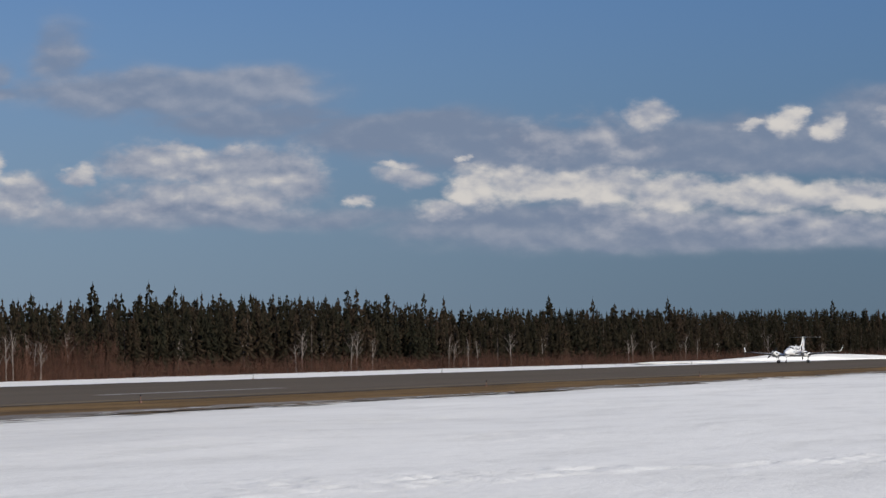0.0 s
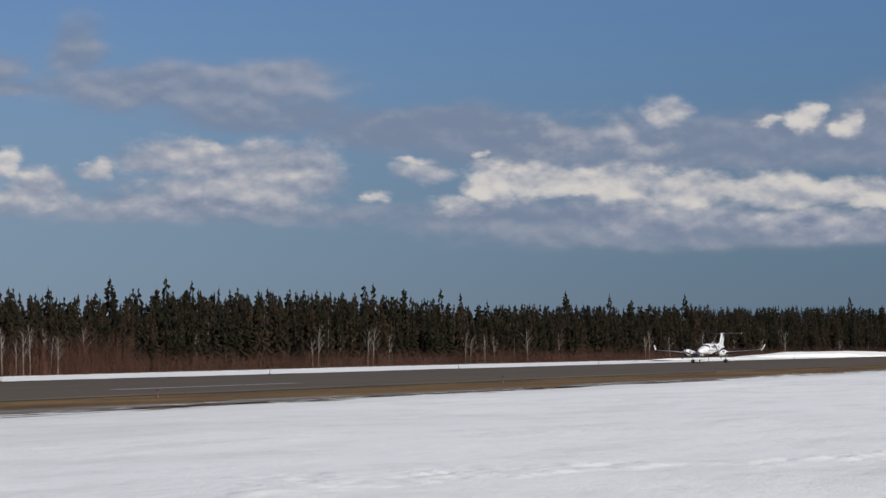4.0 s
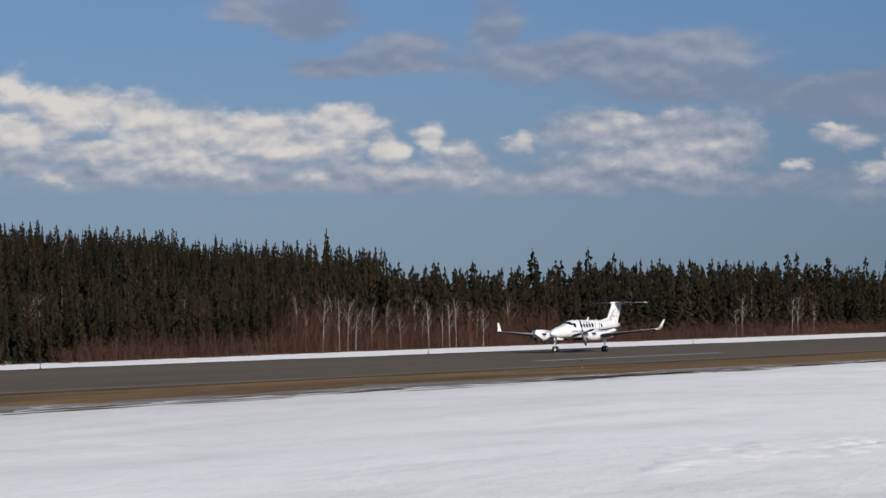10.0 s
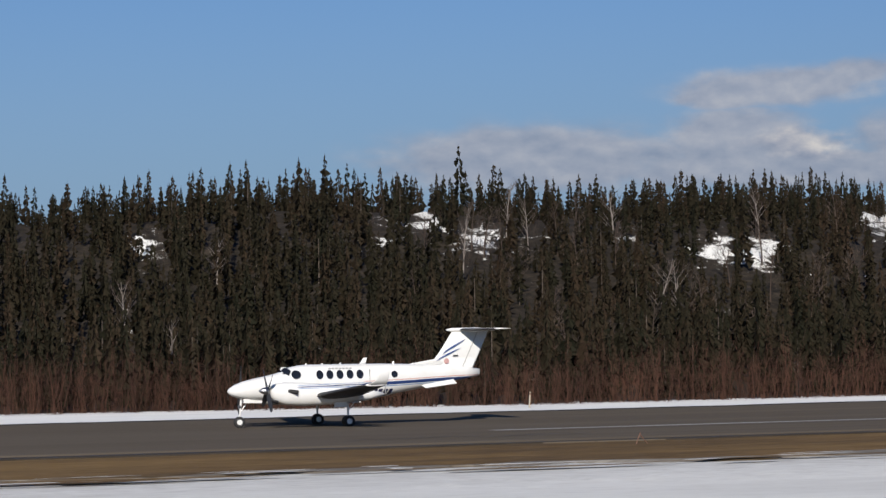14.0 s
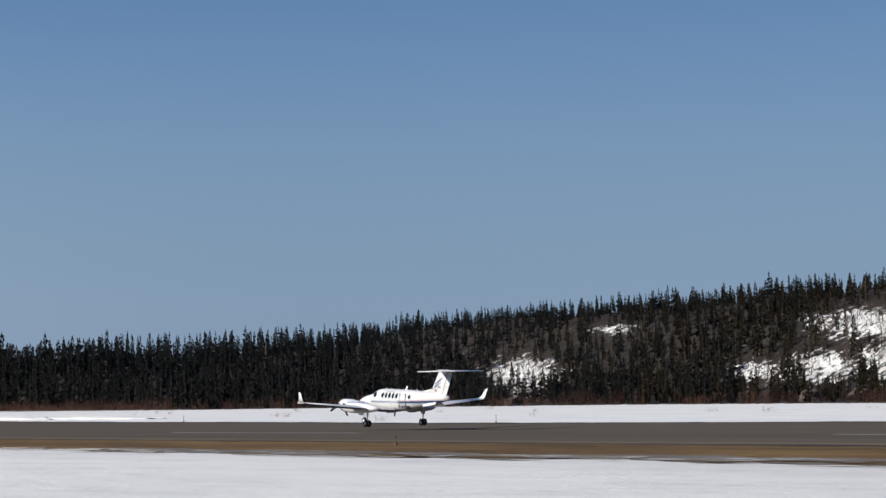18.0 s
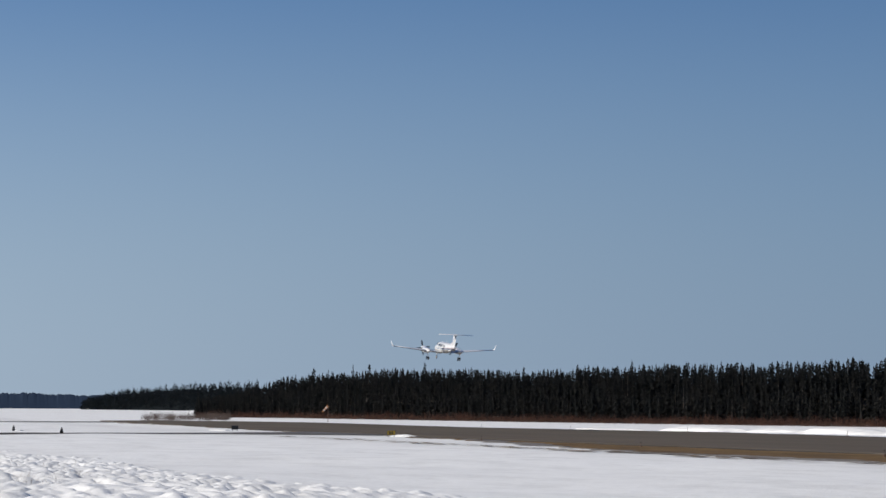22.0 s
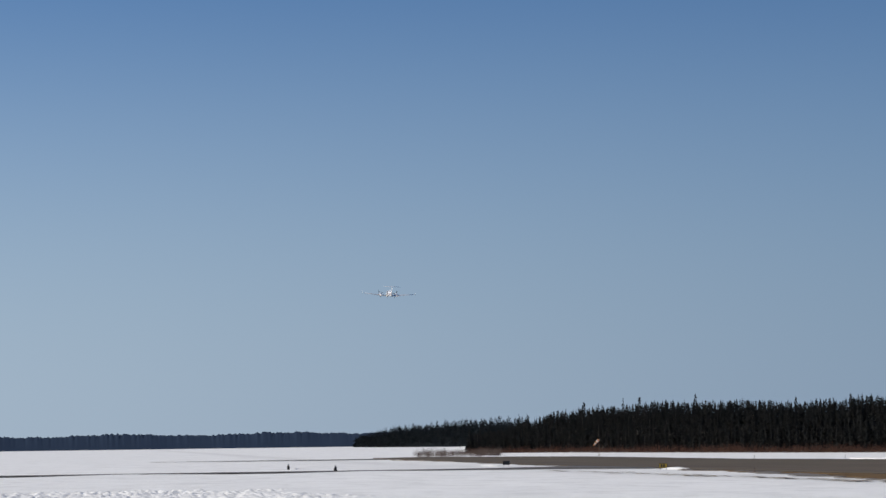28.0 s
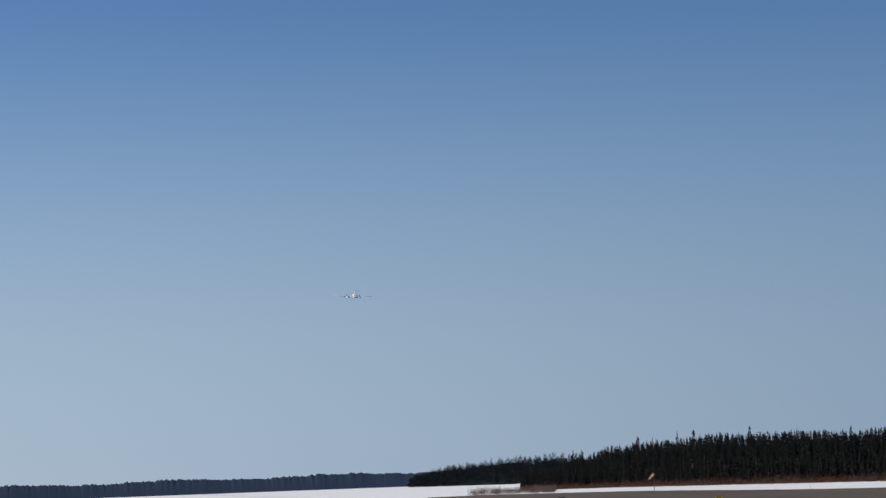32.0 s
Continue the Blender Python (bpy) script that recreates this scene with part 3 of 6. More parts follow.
def build_ground():
    def axis(stops):
        return np.unique(np.concatenate([np.linspace(a, b, n) for a, b, n in stops]))
    xs = axis([(-4200, -1200, 22), (-1200, -500, 60), (-500, 400, 320), (400, 900, 40), (900, 4200, 20)])
    ys = axis([(-600, -60, 8), (-60, 0, 14), (0, 62, 50), (62, 140, 34), (140, 350, 160), (350, 700, 30), (700, 4200, 20)])
    X, Y = np.meshgrid(xs, ys)
    Z = land(X, Y)
    verts = np.stack([X, Y, Z], -1).reshape(-1, 3)
    nx, ny = len(xs), len(ys)
    i = np.arange(nx * ny).reshape(ny, nx)
    quads = np.stack([i[:-1, :-1], i[:-1, 1:], i[1:, 1:], i[1:, :-1]], -1).reshape(-1, 4)
    ob = mesh_part("ground", verts.tolist(), quads.tolist(), MAT["snow"], smooth=True)
    b = np.degrees(np.arctan2(-X, np.maximum(Y, 1e-3)))
    back = Y - EDGE(b)
    bare = np.clip((back + 0.5) / 2.5, 0, 1) * (Y > 100) * (b < 82) * (X > -1200)
    seen = open_slope(b, elevation(X, Y, Z))
    bare = bare * (1 - np.interp(seen, [0.15, 0.55, 0.8, 1.02], [0, 0.5, 0.72, 0.93]))
    at = ob.data.attributes.new("bare", "FLOAT", "POINT")
    at.data.foreach_set("value", bare.ravel().astype(np.float32))
    at = ob.data.attributes.new("dirt", "FLOAT", "POINT")
    at.data.foreach_set("value", grit(X, Y).ravel().astype(np.float32))
    return tagged(ob, "snow-covered ground, crusted and wind-streaked, rising to a hill", "ground", kind="structure")


def ribbon(name, xs, y0, y1, lift, mat, label, category, rows=2, sunk=0.0):
    """A strip along the runway between two edges, on the ground, with a little thickness; its near edge may dip under the snow."""
    x = np.array(xs, dtype=float)
    a, b = y0(x), y1(x)
    n = len(x)
    verts = []
    for i in range(rows):
        y = a + (b - a) * i / (rows - 1)
        verts += list(zip(x, y, slope_of_ground(x, y) + lift - (sunk if i == 0 else 0)))
    for y in (a, b):
        verts += list(zip(x, y, slope_of_ground(x, y) + lift - 0.3))
    faces = []
    for i in range(n - 1):
        for k in range(rows - 1):
            faces.append((k * n + i, k * n + i + 1, (k + 1) * n + i + 1, (k + 1) * n + i))
        low, top = rows * n, (rows - 1) * n
        faces += [(low + i, low + i + 1, i + 1, i), (top + i, top + i + 1, low + n + i + 1, low + n + i)]
    ob = mesh_part(name, verts, faces, mat, smooth=rows > 2 and not sunk)
    return tagged(ob, label, category, kind="structure")


def jag(x, seed, size):
    r = np.random.RandomState(seed)
    out = np.zeros_like(x)
    for k in range(9):
        w = 2 * np.pi / (3.0 * 1.7 ** k)
        out += np.sin(x * w + r.rand() * 9) * (0.35 + 0.14 * k)
    return out * size


build_ground()
long_x = np.concatenate([np.linspace(-770, -400, 90), np.linspace(-398, 420, 1400), np.linspace(424, 1000, 60)])
RUNWAY = (78.4, 128.0)


def near_edge(x):
    """The cleared asphalt narrows beyond the taxiway, where snow still lies on its margin."""
    return RUNWAY[0] + np.clip((-x - 320) * 0.1, 0, 6)


ribbon("runway", long_x, lambda x: near_edge(x) + jag(x, 1, 0.12), lambda x: np.interp(x, [-770, -640], [104, RUNWAY[1]]) + jag(x, 2, 0.25), 0.10, MAT["asphalt"],
       "long grey asphalt runway with patched, cracked surface", "runway", 17)
ribbon("grass_verge", long_x, lambda x: np.where(x < -190, np.minimum(62.8 + (-190 - x) * 0.125, near_edge(x) - 0.8), 62.8) + jag(x, 3, 0.55), lambda x: near_edge(x) + 0.6, 0.06, MAT["grass"],
       "strip of dead brown grass bared by the melting snow", "grass", 12, 0.09)
ribbon("wet_soil", long_x, lambda x: np.where(x < -190, np.minimum(62.4 + (-190 - x) * 0.125, near_edge(x) - 1.2), 62.4) + jag(x, 3, 0.55), lambda x: np.where(x < -190, np.minimum(65.2 + (-190 - x) * 0.125, near_edge(x) - 0.6), 65.2) + jag(x, 8, 0.5), 0.066, MAT["soil"],
       "dark wet soil and slush where the snow has just melted", "soil", 4, 0.09)
ribbon("asphalt_edge", long_x, lambda x: near_edge(x) - 0.9 + jag(x, 9, 0.16), lambda x: near_edge(x) + 0.35 + jag(x, 10, 0.08), 0.107, MAT["wet"],
       "dark crumbling wet edge of the asphalt", "edge")


# ---- the woods ----
def spruce_arrays(seed, whorls, per, height=10.0, width=1.25, bare=0.1, club=0.0):
    """Corners and triangles of a narrow spruce's foliage: short drooping sprays round the stem, now and then a thickened top."""
    r = np.random.RandomState(seed)
    V, T = [], []
    for i in range(whorls):
        k = (i + r.rand() * 0.8) / whorls
        z = height * (bare + (1 - bare) * k)
        reach = width * ((1 - k) ** 0.72 * (0.55 + 0.45 * min(1.0, k / 0.25)) + 0.055) * (0.65 + 0.6 * r.rand())
        if 0.84 < k < 0.96:
            reach += club * width
        turn = r.rand() * 6.28
        for j in range(per):
            a = turn + 6.283 * (j + 0.8 * (r.rand() - 0.5)) / per
            z = height * min(0.99, bare + (1 - bare) * max(0.0, k + 0.9 * (r.rand() - 0.5) / whorls))
            l = reach * (0.6 + 0.55 * r.rand())
            droop = l * (0.15 + 0.45 * r.rand())
            ca, sa = math.cos(a), math.sin(a)
            w = 0.16 * l + 0.06
            hang = (0.22 + 0.4 * l * r.rand()) * min(1.6, 24 / whorls)
            up = 0.12 + 0.22 * r.rand()
            n = len(V)
            V += [(0.02 * ca, 0.02 * sa, z + up), (l * ca - w * sa, l * sa + w * ca, z - droop), (0.9 * l * ca + w * sa, 0.9 * l * sa - w * ca, z - droop - 0.08), (0.55 * l * ca, 0.55 * l * sa, z - droop - hang)]
            T += [(n, n + 1, n + 2), (n, n + 1, n + 3)]
    n = len(V)
    V += [(0.10, 0, height * 0.86), (-0.07, 0.09, height * 0.86), (-0.05, -0.1, height * 0.86), (0, 0, height * 1.03)]
    T += [(n, n + 1, n + 3), (n + 1, n + 2, n + 3), (n + 2, n, n + 3)]
    return np.array(V), np.array(T)


def trunk_arrays(height, r0, sides=5, bend=0.0, seed=0):
    r = np.random.RandomState(seed)
    V, T = [], []
    steps = 5 if sides > 4 else 2
    ph = r.rand() * 6.28
    for i in range(steps + 1):
        k = i / steps
        cx, cy = bend * k * k * math.cos(ph), bend * k * k * math.sin(ph)
        for j in range(sides):
            a = 6.283 * j / sides
            rad = r0 * (1 - 0.85 * k)
            V.append((cx + rad * math.cos(a), cy + rad * math.sin(a), height * k - 0.3 * (i == 0)))
    for i in range(steps):
        for j in range(sides):
            a, b = i * sides + j, i * sides + (j + 1) % sides
            T += [(a, b, b + sides), (a, b + sides, a + sides)]
    return np.array(V), np.array(T)


def birch_arrays(seed, height=8.0):
    """A leafless birch: pale stem and limbs, and a haze of fine twigs."""
    r = np.random.RandomState(seed)
    bend = 0.35 if seed % 5 < 3 else 1.3
    V, T = trunk_arrays(height, 0.085, 5, bend, seed)
    V, T = list(map(tuple, V)), list(map(tuple, T))
    tv, tt = [], []
    lean = np.random.RandomState(seed).rand() * 6.28
    for i in range(13):
        k = 0.34 + 0.6 * i / 13
        a = r.rand() * 6.28
        l = height * (0.10 + 0.24 * (1 - k) + 0.08 * r.rand())
        s = np.array([bend * k * k * math.cos(lean), bend * k * k * math.sin(lean), height * k])
        e = s + np.array([math.cos(a) * l * 0.55, math.sin(a) * l * 0.55, l * 0.95])
        n = len(V)
        d = np.array([-math.sin(a), math.cos(a), 0]) * 0.04
        V += [tuple(s + d), tuple(s - d), tuple(s + (0, 0, 0.06)), tuple(e)]
        T += [(n, n + 1, n + 3), (n + 1, n + 2, n + 3), (n + 2, n, n + 3)]
        for q in range(9):
            f = 0.35 + 0.65 * r.rand()
            p = s + (e - s) * f
            o = p + np.array([r.randn() * 0.34, r.randn() * 0.34, 0.35 + 0.55 * r.rand()])
            w = np.array([r.randn(), r.randn(), 0]) * 0.016
            m = len(tv)
            tv += [tuple(p + w), tuple(p - w), tuple(o)]
            tt += [(m, m + 1, m + 2)]
    return (np.array(V), np.array(T)), (np.array(tv), np.array(tt))


def alder_arrays(seed, height=2.6, stems=26):
    """A clump of reddish, leafless stems."""
    r = np.random.RandomState(seed)
    V, T = [], []
    for i in range(stems):
        a, l = r.rand() * 6.28, height * (0.45 + 0.6 * r.rand())
        p = np.array([r.randn() * 0.4, r.randn() * 0.4, -0.1])
        e = p + np.array([math.cos(a) * l * 0.36, math.sin(a) * l * 0.36, l])
        w = np.array([math.sin(a), -math.cos(a), 0]) * (0.006 + 0.009 * r.rand())
        n = len(V)
        V += [tuple(p + w), tuple(p - w), tuple(e)]
        T += [(n, n + 1, n + 2)]
        for q in range(3):
            f = 0.35 + 0.5 * r.rand()
            s = p + (e - p) * f
            o = s + np.array([r.randn() * 0.25, r.randn() * 0.25, 0.3 + 0.5 * r.rand()])
            n = len(V)
            V += [tuple(s + w * 0.8), tuple(s - w * 0.8), tuple(o)]
            T += [(n, n + 1, n + 2)]
    return np.array(V), np.array(T)


def scatter(name, kinds, spots, mat, label, category):
    """Many plants as one mesh. Spots: x, y, z, height scale, width scale, turn, which kind."""
    vs, tris, tones, base = [], [], [], 0
    by = {}
    for s in spots:
        by.setdefault(int(s[6]), []).append(s)
    for k, group in by.items():
        V, T = kinds[k]
        g = np.array(group)
        c, s = np.cos(g[:, 5]), np.sin(g[:, 5])
        x = (V[None, :, 0] * c[:, None] - V[None, :, 1] * s[:, None]) * g[:, 4:5] + g[:, 0:1]
        y = (V[None, :, 0] * s[:, None] + V[None, :, 1] * c[:, None]) * g[:, 4:5] + g[:, 1:2]
        z = V[None, :, 2] * g[:, 3:4] + g[:, 2:3]
        vs.append(np.stack([x, y, z], -1).reshape(-1, 3))
        t = (T[None] + (np.arange(len(g)) * len(V))[:, None, None]).reshape(-1, 3) + base
        tris.append(t)
        tones.append(np.repeat((np.abs(g[:, 5]) * 7.31) % 1.0, len(V)))
        base += len(g) * len(V)
    ob = tri_object(name, np.concatenate(vs), np.concatenate(tris), mat)
    ob.data.attributes.new("tone", "FLOAT", "POINT").data.foreach_set("value", np.concatenate(tones).astype(np.float32))
    return tagged(ob, label, category, kind="stuff")


def build_woods():
    r = np.random.RandomState(11)
    far_kinds = [spruce_arrays(40 + i, 14, 4, 10.0, 1.6, 0.06, (0, 0.06, 0, 0, 0.12, 0)[i]) for i in range(6)]
    near, rest, birches, alders, brush, stand = [], [], [], [], [], []
    # bands along the bearing, so that the woods follow their edge
    b = -84.0
    while b < 81.6:
        e = float(EDGE(b))
        inner = -55 < b < 63.5
        edge_range = e / math.cos(math.radians(b))
        step = math.degrees((1.5 if inner else 1.35) * min(2.0, max(1.0, edge_range / 270)) / edge_range) * max(math.cos(math.radians(b)), 0.32)
        deep = float(np.interp(b, [-60, -53, 56, 64], [24, 90, 90, 28])) if inner else 24
        backs = []
        back = 1.5 + r.rand() * 2
        while back < deep:
            backs.append(back)
            back += ((1.05 + 1.35 * r.rand()) * min(1.6, max(1.0, edge_range / 270)) if inner else 1.9 + 1.6 * r.rand() + 0.03 * back)
        backs = np.array(backs)
        bb = b + step * (r.rand(len(backs)) - 0.5) * 2
        y = EDGE(bb) + backs
        x = -y * np.tan(np.radians(bb))
        z = land(x, y)
        k = np.clip(backs / 80, 0, 1)
        tall = (np.interp(b, [-55, -51, 55, 63], [0.8, 0.54, 0.54, 0.85]) - 0.20 * k if inner else np.full(len(backs), 0.9))
        s = tall * (0.55 + 0.75 * r.rand(len(backs)) ** 1.5) if inner else tall * (0.72 + 0.3 * r.rand(len(backs)))
        s = np.where(r.rand(len(backs)) < 0.02, s * 1.3, s)
        if inner:
            gap = np.maximum(open_slope(bb, elevation(x, y, z)), np.maximum(np.maximum(open_slope(bb, elevation(x, y, z + 2.5 * s)), open_slope(bb, elevation(x, y, z + 5 * s))), 0.8 * open_slope(bb, elevation(x, y, z + 8.5 * s))))
            gap = np.where(backs > 68, 0.3 * gap, gap)
            keep = r.rand(len(backs)) > np.interp(gap, [0.3, 0.55, 0.8, 1.0], [0, 0.6, 0.88, 0.965])
            here = open_slope(bb, elevation(x, y, z))
        else:
            keep = np.ones(len(backs), bool)
            here = np.zeros(len(backs))
        for i in range(len(backs)):
            if keep[i] and x[i] < 800:
                w = (0.7 + 0.45 * r.rand()) * (0.18 + 0.80 * s[i]) * (1.0 if inner else 1.35)
                spot = (x[i], y[i], z[i] - 0.1, s[i], w, r.rand() * 6.28, r.randint(6))
                (near if backs[i] < 4.0 and r.rand() < 0.2 and -58 < b < 50 and len(near) < 230 else rest).append(spot)
            elif 0.3 < here[i] < 1.05 and r.rand() < 0.95:
                for q in range(2 if b > 24 else 1):
                    brush.append((x[i] + 0.9 * r.randn() * (q > 0), y[i] + 0.5 * r.randn() * (q > 0), z[i] - 0.25, 0.5 + 0.8 * r.rand(), 0.9 + 0.5 * r.rand(), r.rand() * 6.28, r.randint(4)))
                if b > 24 and r.rand() < 0.3:
                    stand.append((x[i], y[i], z[i] - 0.1, 0.35 + 0.3 * r.rand(), 0.8 + 0.4 * r.rand(), r.rand() * 6.28, r.randint(4)))
            if inner and 8 < b < 13.5 and 35 < backs[i] < 75 and r.rand() < 0.35 or inner and -45 < b < -18 and 14 < backs[i] < 52 and r.rand() < 0.045 or inner and 24 < b < 41 and 22 < backs[i] < 48 and r.rand() < 0.05:
                stand.append((x[i], y[i], z[i] - 0.1, 0.45 + 0.3 * r.rand(), 0.9 + 0.4 * r.rand(), r.rand() * 6.28, r.randint(4)))
        x = float(x[0])
        dens = 0.75 if -58.0 < b < -53.0 else 0.08 if -62 < b < -48 else (0.34 if -48 < b < -14 else 0.2 if b < 34 else 0.05)
        if r.rand() < dens:
            y = float(EDGE(b)) + (-1.5 + 5 * r.rand() if b < -52 else 14 + 44 * r.rand())
            x = -y * math.tan(math.radians(b))
            birches.append((x, y, float(land(x, y)) - 0.1, (0.5 if b < -44 else 0.58) + 0.3 * r.rand(), 0.8 + 0.4 * r.rand(), r.rand() * 6.28, r.randint(3) if b < -48 else r.randint(5)))
        thick = 0.12 if -47.5 < b < -33 else 0.95 if (b < -8 or 2 < b < 26 or b > 62) else 0.35
        for q in range(3):
            if r.rand() < thick and x < 700:
                y = float(EDGE(b)) - 2.8 + 3.6 * r.rand()
                x2 = -y * math.tan(math.radians(b))
                alders.append((x2, y, float(land(x2, y)), (1.45 if -32 < b < -8 or 2 < b < 22 else 1.0) * (0.55 + 0.7 * r.rand() ** 1.5), 1.0 + 0.5 * r.rand(), r.rand() * 6.28, r.randint(4)))
        if -59 < b < -52.5:
            for q in range(3):                 # tall reddish undergrowth among the birches
                y = float(EDGE(b)) - 0.5 + 4 * r.rand()
                x2 = -y * math.tan(math.radians(b))
                alders.append((x2, y, float(land(x2, y)), 1.3 + 0.9 * r.rand(), 1.1 + 0.5 * r.rand(), r.rand() * 6.28, r.randint(4)))
        b += step
    # past about 50 degrees the spruces take the colour with dimness and haze painted in
    dark = [s for s in rest if math.degrees(math.atan2(-s[0], s[1])) > 50 + 4 * math.sin(s[0])]
    mixed = [s for s in rest if math.degrees(math.atan2(-s[0], s[1])) <= 50 + 4 * math.sin(s[0])]
    scatter("spruce_woods", far_kinds, mixed, MAT["needles"], "dense dark green and brown black-spruce forest on a hill", "woods")
    scatter("dark_spruce_woods", far_kinds, dark, MAT["needles_hazed"], "dense spruce forest beyond the runway, its dimness and haze in the colour", "woods")
    trunks = [trunk_arrays(10.2, 0.13, 4, 0.0, i) for i in range(6)]
    scatter("spruce_trunks", trunks, [s for s in rest if r.rand() < 0.07], MAT["bark"], "thin grey-brown trunks of the spruce forest", "tree trunks")
    scatter("alder_thicket", [alder_arrays(70 + i, 3.0, 28) for i in range(4)], alders, MAT["alder"], "leafless reddish-brown alder thicket at the forest's edge", "shrubs")
    scatter("hillside_brush", [alder_arrays(80 + i, 2.4, 9) for i in range(4)], brush, MAT["twigs"], "thin brown leafless brush on the snowy ledges", "shrubs")
    bare_kinds = []
    for i in range(4):
        (V, T), (tv, tt) = birch_arrays(140 + i)
        bare_kinds.append((np.concatenate([V, tv]), np.concatenate([T, tt + len(V)])))
    scatter("bare_hardwoods", bare_kinds, stand, MAT["twigs"], "leafless grey-brown hardwoods between the spruces on the hill", "trees")
    # trees of their own along the edge
    for kind in range(6):
        V, T = spruce_arrays(90 + kind, 36, 5, 10.0, 1.4, 0.06, 0.06 * (kind % 3 == 1))
        tv, tt = trunk_arrays(10.2, 0.14, 6, 0.0, kind)
        group = [s for s in near if int(s[6]) == kind]
        first = None
        for s in group:
            m = Matrix.LocRotScale((s[0], s[1], s[2]), Euler((0, 0, s[5])), (s[4], s[4], s[3]))
            if first is None:
                first = new("spruce_tree")
                tri_object("trunk", tv, tt, MAT["bark"], first)
                tri_object("crown", V, T, MAT["needles"], first)
                tagged(first, "tall narrow dark-green spruce at the forest's edge", "tree", "spruces at the forest's edge")
                first.matrix_basis = m
            else:
                c = copy_thing(first, m)
                c.matrix_basis = m
    for kind in range(5):
        (V, T), (tv, tt) = birch_arrays(120 + kind)
        first = None
        for s in [s for s in birches if int(s[6]) == kind][:80]:
            m = Matrix.LocRotScale((s[0], s[1], s[2]), Euler((0, 0, s[5])), (s[4], s[4], s[3]))
            if first is None:
                first = new("birch_tree")
                tri_object("trunk", V, T, MAT["birch"], first)
                tri_object("crown", tv, tt, MAT["twigs"], first)
                tagged(first, "slender leafless birch with pale bark", "tree", "birches in the forest")
                first.matrix_basis = m
            else:
                copy_thing(first, m).matrix_basis = m


build_woods()


# ---- the aeroplane: nose towards -x, its base between the main wheels ----
def loft(sections, n=28, power=2.3, close=True):
    """A skin through rounded sections: x, middle height, half width, half height."""
    bm = bmesh.new()
    rings = []
    for x, zc, hw, hh in sections:
        ring = []
        for i in range(n):
            a = 2 * math.pi * i / n
            c, s = math.cos(a), math.sin(a)
            ring.append(bm.verts.new((x, hw * math.copysign(abs(c) ** (2 / power), c), zc + hh * math.copysign(abs(s) ** (2 / power), s))))
        rings.append(ring)
    for p, q in zip(rings, rings[1:]):
        for i in range(n):
            bm.faces.new((p[i], p[(i + 1) % n], q[(i + 1) % n], q[i]))
    if close:
        bm.faces.new(rings[0][::-1])
        bm.faces.new(rings[-1])
    bmesh.ops.recalc_face_normals(bm, faces=bm.faces)
    return bm


def foil(stations, n=10):
    """A wing through stations: leading edge x, y, z, chord, thickness; upright: the span runs up."""
    bm = bmesh.new()
    rings = []
    for x, y, z, chord, thick, up in stations:
        ring = []
        for i in range(2 * n):
            a = math.pi * i / n
            k = 0.5 * (1 - math.cos(a))
            t = thick * chord * 1.9 * (math.sqrt(max(k, 0)) * (1 - k)) * (1 if a <= math.pi else -0.75)
            ring.append(bm.verts.new((x + chord * k, y + (t if up else 0), z + (0 if up else t))))
        rings.append(ring)
    for p, q in zip(rings, rings[1:]):
        for i in range(2 * n):
            bm.faces.new((p[i], p[(i + 1) % (2 * n)], q[(i + 1) % (2 * n)], q[i]))
    bm.faces.new(rings[0][::-1])
    bm.faces.new(rings[-1])
    bmesh.ops.recalc_face_normals(bm, faces=bm.faces)
    return bm


